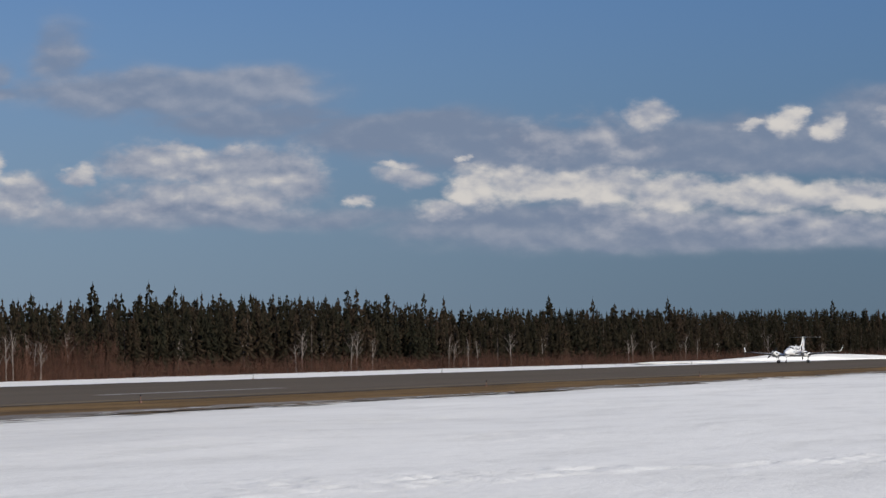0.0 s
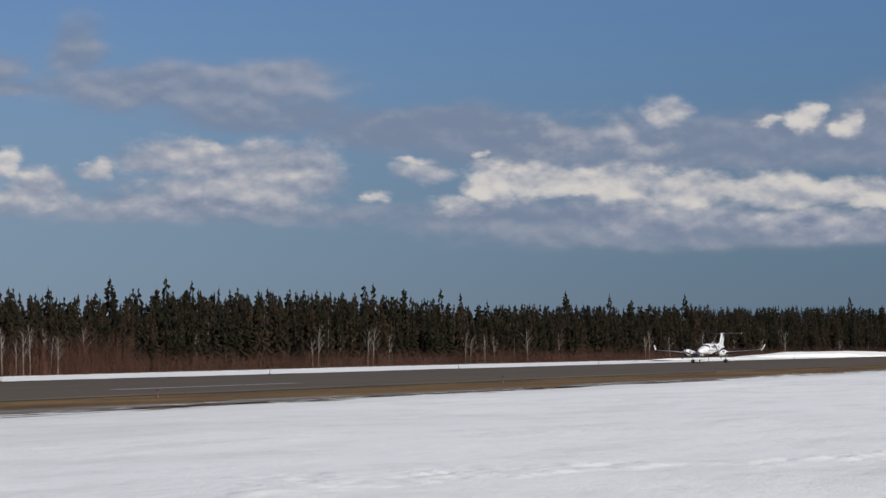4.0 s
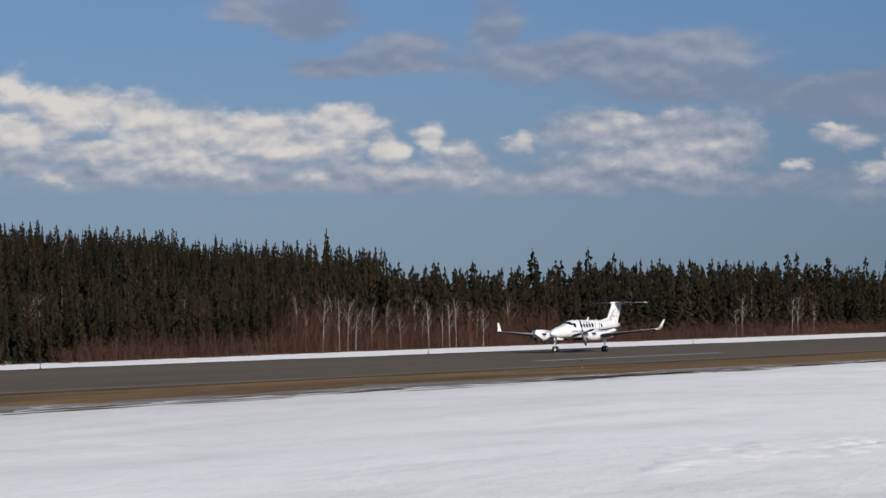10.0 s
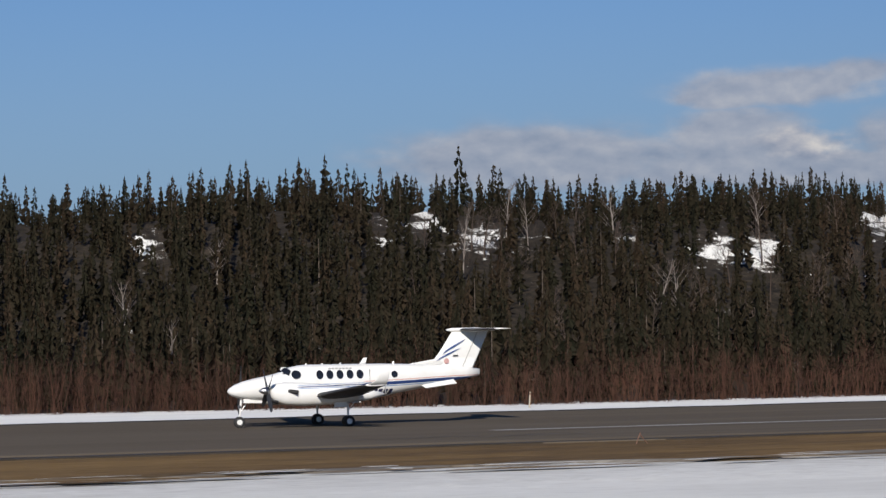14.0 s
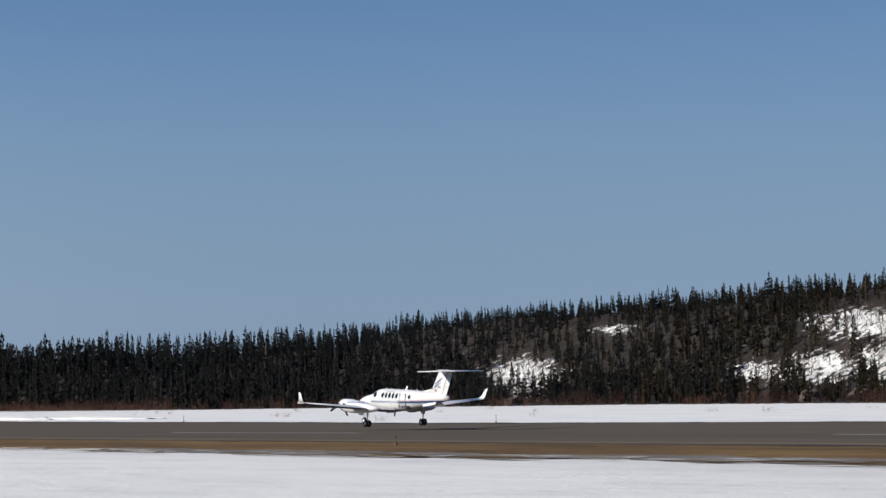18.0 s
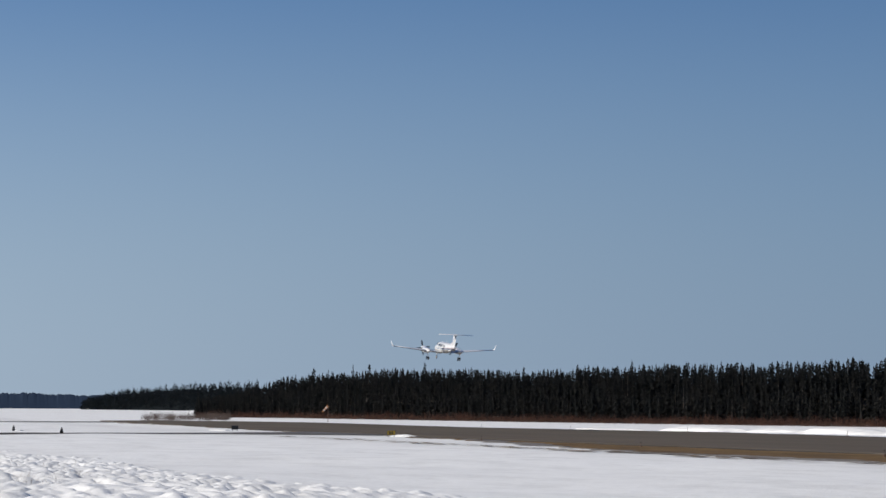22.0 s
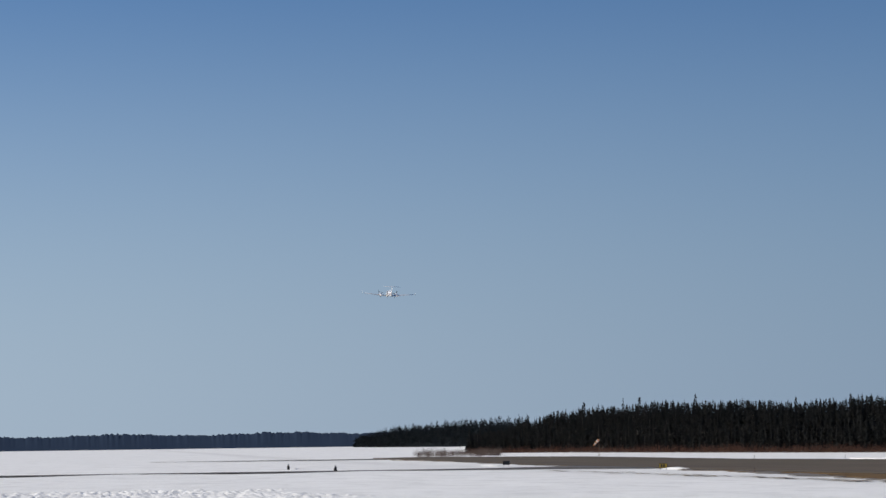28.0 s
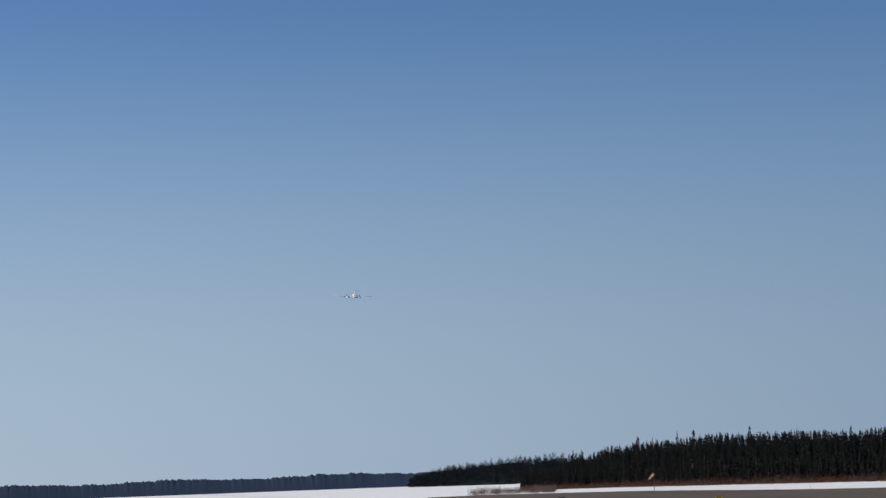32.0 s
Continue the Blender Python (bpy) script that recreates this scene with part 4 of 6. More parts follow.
def livery(nt, b):
    """White paint with blue and red lines that run along the side and sweep up to the tail."""
    co = nt.nodes.new("ShaderNodeTexCoord")
    sep = nt.nodes.new("ShaderNodeSeparateXYZ")
    nt.links.new(co.outputs["Object"], sep.inputs[0])
    cur = nt.nodes.new("ShaderNodeFloatCurve")
    rng = nt.nodes.new("ShaderNodeMapRange")
    nt.links.new(sep.outputs[0], rng.inputs[0])
    rng.inputs[1].default_value, rng.inputs[2].default_value = -5.0, 7.0
    nt.links.new(rng.outputs[0], cur.inputs["Value"])
    c = cur.mapping.curves[0]
    pts = [(0.0, 0.38), (0.22, 0.42), (0.5, 0.45), (0.7, 0.49), (0.85, 0.535), (1.0, 0.565)]
    c.points[0].location, c.points[1].location = pts[0], pts[-1]
    for p in pts[1:-1]:
        c.points.new(*p)
    cur.mapping.update()
    # height of the line: 1.2 m to 3.2 m
    h = nt.nodes.new("ShaderNodeMath")
    h.operation = "MULTIPLY_ADD"
    nt.links.new(cur.outputs[0], h.inputs[0])
    h.inputs[1].default_value, h.inputs[2].default_value = 2.0, 1.1
    d = nt.nodes.new("ShaderNodeMath")
    d.operation = "SUBTRACT"
    nt.links.new(sep.outputs[2], d.inputs[0])
    nt.links.new(h.outputs[0], d.inputs[1])
    white, blue, pale, red = (0.83, 0.83, 0.81), (0.022, 0.05, 0.17), (0.13, 0.24, 0.46), (0.58, 0.19, 0.16)
    n = nt.nodes.new("ShaderNodeMapRange")
    nt.links.new(d.outputs[0], n.inputs[0])
    n.inputs[1].default_value, n.inputs[2].default_value = -0.4, 0.4
    def bands(stops):
        r = nt.nodes.new("ShaderNodeValToRGB")
        r.color_ramp.interpolation = "CONSTANT"
        nt.links.new(n.outputs[0], r.inputs[0])
        els = r.color_ramp.elements
        while len(els) < len(stops):
            els.new(0.5)
        for e, (p, col) in zip(els, stops):
            e.position, e.color = p, (*col, 1)
        return r.outputs[0]

    def beyond(x0, x1):
        m = nt.nodes.new("ShaderNodeMapRange")
        nt.links.new(sep.outputs[0], m.inputs[0])
        m.inputs[1].default_value, m.inputs[2].default_value = x0, x1
        return m.outputs[0]

    front = bands([(0.0, white), (0.33, pale), (0.365, white), (0.41, blue), (0.465, white), (0.52, pale), (0.55, white)])
    rear = bands([(0.0, white), (0.24, pale), (0.29, white), (0.33, blue), (0.52, white), (0.58, red), (0.615, white)])
    col0 = blend(nt, beyond(-2.6, -2.4), white, front)
    col0 = blend(nt, beyond(1.3, 1.5), col0, rear)
    grime = tex(nt, "ShaderNodeTexNoise", 1.4, 4, 0.6, stretch=(0.5, 1, 1))
    col = blend(nt, 1.0, col0, ramp(nt, grime, [(0.3, (0.90, 0.89, 0.86)), (0.6, (1, 1, 1))]), "MULTIPLY")
    nt.links.new(col, b.inputs["Base Color"])


PLANE = {
    "body": material("aircraft_livery", livery, Roughness=0.28, Coat_Weight=0.3),
    "white": material("aircraft_white_paint", two_tone((0.76, 0.76, 0.74), (0.82, 0.82, 0.80), (0.85, 0.85, 0.83), 1.2), Roughness=0.3, Coat_Weight=0.2),
    "grey": material("aircraft_grey_paint", two_tone((0.12, 0.13, 0.15), (0.15, 0.16, 0.18), (0.18, 0.19, 0.2), 1.0), Roughness=0.5),
    "glass": material("dark_cabin_glass", None, Base_Color=(0.012, 0.014, 0.018), Roughness=0.06, Specular_IOR_Level=0.7),
    "black": material("black_rubber", two_tone((0.014, 0.014, 0.014), (0.02, 0.02, 0.02), (0.03, 0.03, 0.03), 6.0), Roughness=0.75),
    "boot": material("de_icing_boot", None, Base_Color=(0.025, 0.025, 0.028), Roughness=0.55),
    "steel": material("bare_steel", None, Base_Color=(0.42, 0.42, 0.43), Metallic=1.0, Roughness=0.35),
    "blue": material("blue_trim_paint", None, Base_Color=(0.030, 0.075, 0.24), Roughness=0.3),
    "navy": material("navy_lettering", None, Base_Color=(0.018, 0.022, 0.075), Roughness=0.4),
    "red": material("red_trim_paint", None, Base_Color=(0.55, 0.33, 0.31), Roughness=0.35),
    # shade under the wings and tailplane, put into a near-black colour
    "lower_shade": material("aircraft_underside_shade", two_tone((0.026, 0.028, 0.034), (0.036, 0.039, 0.046), (0.05, 0.053, 0.06), 1.0), Roughness=0.5),
    "seam": material("door_seam", None, Base_Color=(0.32, 0.32, 0.32), Roughness=0.6),
    "prop": material("propeller_blade_paint", None, Base_Color=(0.03, 0.03, 0.032), Roughness=0.4),
}
FUSELAGE = [(x if x < 1.4 else 1.4 + (x - 1.4) * 1.14, z, w, h) for x, z, w, h in [(-5.12, 1.72, 0.03, 0.03), (-5.05, 1.72, 0.14, 0.13), (-4.85, 1.73, 0.28, 0.26), (-4.45, 1.76, 0.43, 0.40), (-3.9, 1.80, 0.54, 0.50), (-3.3, 1.84, 0.62, 0.575),
            (-2.75, 1.90, 0.67, 0.64), (-2.45, 1.96, 0.69, 0.70), (-2.15, 2.03, 0.71, 0.77), (-1.75, 2.07, 0.72, 0.82), (-1.2, 2.09, 0.73, 0.84), (0.0, 2.09, 0.73, 0.84), (1.4, 2.09, 0.73, 0.84),
            (2.2, 2.13, 0.71, 0.80), (3.2, 2.22, 0.62, 0.68), (4.2, 2.31, 0.50, 0.55), (5.2, 2.38, 0.35, 0.42), (6.0, 2.42, 0.22, 0.30), (6.7, 2.44, 0.08, 0.16)]]


def disc_window(x, z, w, h, side, parent, name, mat, mat_frame):
    """An oval pane in its rim, lying on the cabin's side."""
    win = None
    for kind, k, out in ((name, 1.0, 0.022), ("window_rim", 1.18, 0.014)):
        bm = bmesh.new()
        ring, ring2 = [], []
        for i in range(20):
            a = 2 * math.pi * i / 20
            px, pz = x + k * w / 2 * math.cos(a), z + k * h / 2 * math.sin(a)
            py = skin(px, pz)
            ring.append(bm.verts.new((px, side * (py + out), pz)))
            ring2.append(bm.verts.new((px, side * (py - 0.03), pz)))
        mid = bm.verts.new((x, side * (skin(x, z) + out), z))
        for i in range(20):
            bm.faces.new((ring[i], ring[(i + 1) % 20], mid))
            bm.faces.new((ring[i], ring[(i + 1) % 20], ring2[(i + 1) % 20], ring2[i]))
        bmesh.ops.recalc_face_normals(bm, faces=bm.faces)
        ob = part(kind, bm, mat if kind == name else mat_frame, parent if win is None else win)
        win = win or ob
    return win


def skin(x, z):
    """The fuselage's half width at a station and height."""
    half, zc, hh = (np.interp(x, [s[0] for s in FUSELAGE], [s[i] for s in FUSELAGE]) for i in (2, 1, 3))
    t = min(abs((z - zc) / hh), 0.98)
    return float(half * (1 - t ** 2.3) ** (1 / 2.3))


def underside(ob):
    """Near-black on a wing's lower faces: their shade is put into the colour."""
    ob.data.materials.append(PLANE["lower_shade"])
    for p in ob.data.polygons:
        if p.normal.z < -0.25:
            p.material_index = 1


def build_plane():
    P = PLANE
    plane = new("aeroplane")
    tagged(plane, "white twin-engine turboprop with blue and red stripes, T-tail and winglets", "aeroplane")
    body = part("fuselage", loft(FUSELAGE, 56), P["body"], plane, "white fuselage with blue and red side stripes", True)
    for side in (-1, 1):
        for i in range(5):
            disc_window(-0.80 + 0.495 * i, 2.44, 0.35, 0.43, side, plane, "cabin_window", P["glass"], P["white"])
        disc_window(2.92, 2.41, 0.33, 0.33, side, plane, "cabin_window", P["glass"], P["white"])
        disc_window(-1.94, 2.46, 0.46, 0.42, side, plane, "cockpit_window", P["glass"], P["white"])
        # windscreen half
        bm = bmesh.new()
        pts = [(-2.84, 0.05, 2.47), (-2.70, 0.40, 2.43), (-2.28, 0.62, 2.42), (-2.20, 0.56, 2.66), (-2.28, 0.32, 2.78), (-2.34, 0.05, 2.80)]
        vs = [bm.verts.new((x, side * y, z)) for x, y, z in pts]
        ins = [bm.verts.new((x + 0.12, side * y * 0.8, z - 0.12)) for x, y, z in pts]
        bm.faces.new(vs)
        for i in range(6):
            bm.faces.new((vs[i], vs[(i + 1) % 6], ins[(i + 1) % 6], ins[i]))
        bmesh.ops.recalc_face_normals(bm, faces=bm.faces)
        part("windscreen", bm, P["glass"], plane, "dark tinted windscreen")
    # wing with dihedral, nacelles on it
    for side in (-1, 1):
        wing = part("wing", foil([(-1.75, side * 0.3, 1.28, 2.75, 0.13, 0), (-1.70, side * 2.6, 1.44, 2.35, 0.125, 0), (-1.35, side * 5.5, 1.70, 1.70, 0.11, 0), (-0.92, side * 8.45, 1.97, 1.0, 0.10, 0)], 12), P["white"], plane, "white tapered wing with shade coloured in below", True)
        underside(wing)
        part("de_icing_boot", foil([(-1.645, side * 3.2, 1.496, 0.80, 0.245, 0), (-1.365, side * 5.5, 1.702, 0.65, 0.220, 0), (-0.935, side * 8.4, 1.967, 0.40, 0.195, 0)], 8), P["boot"], wing, "black rubber boot on the leading edge", True)
        part("winglet", foil([(-0.80, side * 8.44, 1.98, 0.86, 0.06, 1), (-0.48, side * 8.58, 2.18, 0.58, 0.06, 1), (-0.14, side * 8.82, 2.82, 0.28, 0.06, 1)], 8), P["white"], wing, "upturned white winglet", True)
        bm = bmesh.new()
        box(bm, 0.55, 1.05, side * 1.0 - 0.25, side * 1.0 + 0.25, 1.10, 1.16, 0.02)
        part("flap", bm, P["white"], wing)
        nac = part("engine_nacelle", loft([(-3.75, 1.72, 0.20, 0.22), (-3.60, 1.67, 0.33, 0.40), (-3.1, 1.60, 0.39, 0.52), (-2.2, 1.56, 0.43, 0.54), (-1.2, 1.53, 0.46, 0.49), (0.0, 1.50, 0.44, 0.38), (1.0, 1.48, 0.32, 0.25), (1.75, 1.50, 0.06, 0.06)], 20), P["body"], plane, "streamlined engine nacelle with stripes", True)
        nac.location = (0, side * 2.62, 0)
        bm = loft([(-3.72, 1.32, 0.19, 0.09), (-3.4, 1.26, 0.24, 0.14)], 14)
        part("air_intake", bm, P["boot"], nac, "dark engine air intake")
        for s2 in (-1, 1):
            bm = bmesh.new()
            rod(bm, (-2.95, s2 * 0.34, 1.72), (-2.55, s2 * 0.56, 1.66), 0.085, 0.1, 10)
            part("exhaust_stack", bm, P["black"], nac, "sooty exhaust stack")
        prop = new("propeller")
        prop.parent = plane
        prop.location = (-3.86, side * 2.62, 1.74)
        PROPS.append(prop)
        part("spinner", loft([(-0.42, 0, 0.02, 0.02), (-0.34, 0, 0.09, 0.09), (-0.18, 0, 0.16, 0.16), (0.06, 0, 0.20, 0.20)], 16, 2.0), P["steel"], prop, "polished spinner", True)
        for q in range(4):
            bm = bmesh.new()
            a = math.pi / 2 * q
            ring = []
            for r_, w, tw in ((0.15, 0.09, 50), (0.45, 0.13, 40), (0.85, 0.13, 28), (1.12, 0.10, 22), (1.19, 0.05, 20)):
                t = radians(tw)
                ring.append([Vector((w * math.sin(t), w * math.cos(t), r_)), Vector((0.015, 0, r_)), Vector((-w * math.sin(t), -w * math.cos(t), r_)), Vector((-0.015, 0, r_))])
            m = Matrix.Rotation(a, 4, "X")
            vv = [[bm.verts.new(m @ p) for p in rg] for rg in ring]
            for p, s in zip(vv, vv[1:]):
                for i in range(4):
                    bm.faces.new((p[i], p[(i + 1) % 4], s[(i + 1) % 4], s[i]))
            bm.faces.new(vv[0][::-1])
            bm.faces.new(vv[-1])
            bmesh.ops.recalc_face_normals(bm, faces=bm.faces)
            part("blade", bm, P["prop"], prop, "black propeller blade")
        # main gear
        bm = bmesh.new()
        rod(bm, (0, side * 2.62, 0.36), (-0.02, side * 2.62, 1.45), 0.05, 0.06, 10)
        rod(bm, (0.0, side * 2.62, 0.75), (0.45, side * 2.62, 1.35), 0.025, 0.025, 8)
        part("main_gear_leg", bm, P["white"], plane)
        for s2 in (-1, 1):
            wheel_at(plane, 0.0, side * 2.62 + s2 * 0.15, 0.27, 0.27, 0.16)
        bm = bmesh.new()
        box(bm, -0.75, -0.12, side * 2.90 - 0.01, side * 2.90 + 0.01, 0.92, 1.20, 0.005)
        part("gear_door", bm, P["white"], plane)
    # nose gear
    bm = bmesh.new()
    rod(bm, (-4.56, 0, 0.27), (-4.45, 0, 1.45), 0.045, 0.055, 10)
    rod(bm, (-4.53, 0, 0.7), (-4.05, 0, 1.4), 0.022, 0.022, 8)
    part("nose_gear_leg", bm, P["white"], plane)
    wheel_at(plane, -4.56, 0, 0.27, 0.27, 0.17)
    for s2 in (-1, 1):
        bm = bmesh.new()
        box(bm, -4.40, -3.3, s2 * 0.20 - 0.01, s2 * 0.20 + 0.01, 1.16, 1.36, 0.005)
        part("gear_door", bm, P["white"], plane)
    bm = bmesh.new()
    rod(bm, (-4.62, -0.06, 1.0), (-4.50, -0.06, 1.0), 0.07, 0.06, 12)
    part("taxi_light", bm, P["steel"], plane, "round taxi light on the nose leg")
    # tail, set on a little aft of the cabin
    fin = part("fin", foil([(2.6, 0, 2.80, 3.88, 0.012, 1), (4.42, 0, 3.10, 2.19, 0.04, 1), (4.70, 0, 3.45, 2.07, 0.045, 1), (5.36, 0, 4.44, 1.85, 0.05, 1)], 10), P["white"], plane, "swept white fin", True)
    fin.location = (0.72, 0, 0)
    part("lower_fin", foil([(4.9, 0, 2.30, 1.36, 0.05, 1), (4.6, 0, 3.15, 2.01, 0.045, 1)], 8), P["white"], fin, "", True)
    for z0, z1, x0, x1 in ((2.42, 4.36, 5.72, 6.62),):
        for side in (-1, 1):
            bm = bmesh.new()
            rod(bm, (x0, side * 0.052, z0), (x1, side * 0.052, z1), 0.014, 0.014, 6)
            part("rudder_seam", bm, P["seam"], fin, "dark seam between fin and rudder")
    stab = part("tailplane", foil([(6.55, -2.8, 4.50, 0.85, 0.06, 0), (5.65, 0, 4.50, 1.75, 0.065, 0), (6.55, 2.8, 4.50, 0.85, 0.06, 0)], 10), P["white"], plane, "white T-tail plane", True)
    stab.location = (0.72, 0, 0)
    underside(stab)
    part("tail_bullet", loft([(5.06, 4.50, 0.03, 0.03), (5.30, 4.50, 0.10, 0.09), (6.6, 4.50, 0.12, 0.11), (7.55, 4.50, 0.03, 0.03)], 12, 2.0), P["white"], stab, "", True)
    for side in (-1, 1):
        part("de_icing_boot", foil([(5.70, side * 0.2, 4.50, 0.60, 0.150, 0), (6.52, side * 2.75, 4.50, 0.36, 0.125, 0)], 8), P["boot"], stab, "", True)
        bm = bmesh.new()
        vs = [(4.1, 0.26, 2.02), (6.0, 0.20, 2.16), (6.15, 0.42, 1.92), (4.55, 0.46, 1.72)]
        top = [bm.verts.new((x, side * y, z)) for x, y, z in vs]
        low = [bm.verts.new((x, side * (y - 0.03), z - 0.02)) for x, y, z in vs]
        bm.faces.new(top)
        bm.faces.new(low[::-1])
        for i in range(4):
            bm.faces.new((top[i], top[(i + 1) % 4], low[(i + 1) % 4], low[i]))
        bmesh.ops.recalc_face_normals(bm, faces=bm.faces)
        part("ventral_strake", bm, P["white"], plane, "slanted white strake under the tail")
        # sweeps of blue on the fin
        for i, (x0, z0, x1, z1, w) in enumerate(((4.85, 3.38, 6.02, 4.06, 0.09), (4.50, 3.02, 5.80, 3.66, 0.07))):
            bm = bmesh.new()
            a, c = [], []
            for k in range(9):
                f = k / 8
                x, z = x0 + (x1 - x0) * f, z0 + (z1 - z0) * (f ** 0.8)
                a.append(bm.verts.new((x, side * 0.105, z)))
                c.append(bm.verts.new((x, side * 0.105, z - w * math.sin(math.pi * (0.12 + 0.86 * f)))))
            for k in range(8):
                bm.faces.new((a[k], a[k + 1], c[k + 1], c[k]))
            part("fin_stripe", bm, P["blue"], fin, "dark blue swept stripe")
        bm = bmesh.new()
        bmesh.ops.create_cone(bm, cap_ends=True, segments=14, radius1=0.13, radius2=0.13, depth=0.012, matrix=pose(5.02, side * 0.10, 3.0, 90))
        part("crest", bm, P["red"], fin, "faded red crest")
        bm = bmesh.new()
        box(bm, 5.36, 5.62, side * 0.098 - 0.006, side * 0.098 + 0.006, 3.22, 3.29)
        part("lettering_bar", bm, P["boot"], fin)
        # marks on the rear cabin, as plain bars
        for i, (x0, w) in enumerate(((1.36, 0.19), (1.62, 0.10), (1.79, 0.20), (2.06, 0.19), (2.32, 0.20), (2.59, 0.18))):
            bm = bmesh.new()
            zl, h = (1.47, 0.25) if i != 1 else (1.57, 0.05)
            low, top = [], []
            for k in range(5):
                z = zl + h * k / 4
                low.append(bm.verts.new((x0 + 0.09 * k / 4, side * (skin(x0, z) + 0.008), z)))
                top.append(bm.verts.new((x0 + w + 0.09 * k / 4, side * (skin(x0 + w, z) + 0.008), z)))
            for k in range(4):
                bm.faces.new((low[k], top[k], top[k + 1], low[k + 1]))
            part("lettering_bar", bm, P["navy"], body)
        bm = bmesh.new()
        for k in range(7):
            box(bm, -0.35 + 0.17 * k, -0.23 + 0.17 * k, side * 0.60 - 0.008, side * 0.60 + 0.008, 2.70, 2.755)
        part("lettering_bar", bm, P["seam"], body, "unreadable blue-grey title over the windows")
    # airstair door on the left side
    bm = bmesh.new()
    for x in (1.66, 2.44):
        box(bm, x - 0.012, x + 0.012, -0.735, -0.66, 1.50, 2.66)
    box(bm, 1.66, 2.44, -0.735, -0.66, 1.49, 1.515)
    part("cabin_door_seam", bm, P["seam"], body, "outline of the closed airstair door")
    # aerials on the roof
    bm = foil([(1.32, 0, 2.88, 0.34, 0.06, 1), (1.58, 0, 3.22, 0.18, 0.06, 1)], 6)
    part("blade_aerial", bm, P["white"], body, "white blade aerial", True)
    for x, h in ((3.05, 0.12), (-1.3, 0.06), (-0.5, 0.06), (0.4, 0.06)):
        z = np.interp(x, [s[0] for s in FUSELAGE], [s[1] + s[3] for s in FUSELAGE])
        bm = bmesh.new()
        rod(bm, (x, 0, z - 0.03), (x + 0.03, 0, z + h), 0.06, 0.03, 8)
        part("beacon" if x > 3 else "roof_aerial", bm, P["white"], body)
    return plane


def wheel_at(plane, x, y, z, r, w):
    bm = bmesh.new()
    bmesh.ops.create_cone(bm, cap_ends=True, segments=22, radius1=r, radius2=r, depth=w, matrix=pose(x, y, z, 90))
    es = [e for e in bm.edges if len(e.link_faces) == 2 and e.calc_face_angle(0) > 1]
    bmesh.ops.bevel(bm, geom=es, offset=w * 0.3, segments=3, affect="EDGES", profile=0.6)
    wheel = part("wheel", bm, PLANE["black"], plane, "black tyre on a white hub", True)
    bm = bmesh.new()
    bmesh.ops.create_cone(bm, cap_ends=True, segments=16, radius1=r * 0.48, radius2=r * 0.48, depth=w + 0.012, matrix=pose(x, y, z, 90))
    part("hub", bm, PLANE["white"], wheel, "white wheel hub")




# ---- the lake's far shore and the wooded point ----
def build_far_woods():
    r = np.random.RandomState(21)
    small = [spruce_arrays(200 + i, 5, 3, width=1.9, bare=0.02) for i in range(4)]
    spots = []
    for i in range(1300):                      # the point of land across the bay
        b = 80.2 + 4.0 * r.rand() ** 0.9
        d = 2150 + 170 * (b - 80.2) + 260 * r.rand()
        x, y = -d * math.sin(radians(b)), d * math.cos(radians(b))
        hill = np.interp(b, [80.2, 82.0, 83.2, 83.9, 84.2], [18.0, 17.0, 14.0, 7.0, 0.0])
        spots.append((x, y, -2.6 + hill * r.rand(), 0.8 + 0.45 * r.rand(), 2.0 + 0.8 * r.rand(), r.rand() * 6.28, r.randint(4)))
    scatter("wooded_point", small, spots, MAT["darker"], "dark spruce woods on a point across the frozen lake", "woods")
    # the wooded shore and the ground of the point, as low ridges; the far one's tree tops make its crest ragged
    for name, b0, b1, d0, crest, mat, label in (("far_shore", 81.3, 98.5, 3650, 19.5, MAT["far"], "low wooded ridge of the lake's far shore, blue haze in its colour"), ("point_of_land", 80.1, 84.0, 2330, 19.0, MAT["darker"], "low wooded point across the frozen lake")):
        verts, faces = [], []
        n = 120 if name == "point_of_land" else 620
        ragged = 0.05 if name == "point_of_land" else 0.13
        for i in range(n):
            b = b0 + (b1 - b0) * i / (n - 1)
            d = d0 + (170 * (b - 80.2) if name == "point_of_land" else 0)
            h = crest * (min(1.0, (b1 - b) / 1.6) if name == "point_of_land" else 1.0) * (1 + 0.07 * math.sin(b * 1.7) + 0.025 * math.sin(b * 7.3))
            top = h * (1 + ragged * r.rand())
            for dd, z in ((-140, -3.0), (-60, -2.4 + 0.75 * h), (0, -2.4 + top), (160, -2.4 + 0.8 * h), (320, -3.0)):
                verts.append((-(d + dd) * math.sin(radians(b)), (d + dd) * math.cos(radians(b)), z))
        for i in range(n - 1):
            for k in range(4):
                a = 5 * i + k
                faces.append((a, a + 1, a + 6, a + 5))
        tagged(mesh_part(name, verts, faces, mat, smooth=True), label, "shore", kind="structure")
    spots = []
    for i in range(150):
        b = 80.9 + 1.9 * r.rand() ** 1.3
        d = 840 + 130 * r.rand()
        x, y = -d * math.sin(radians(b)), d * math.cos(radians(b))
        spots.append((x, y, float(land(x, y)) - 0.1, 0.8 + 0.9 * r.rand() * (1 if r.rand() < 0.3 else 0.5), 1.8, r.rand() * 6.28, r.randint(4)))
    scatter("shore_bushes", [alder_arrays(60 + i) for i in range(4)], spots, MAT["twigs"], "leafless grey-brown bushes on the snowy lake shore", "shrubs")


build_far_woods()


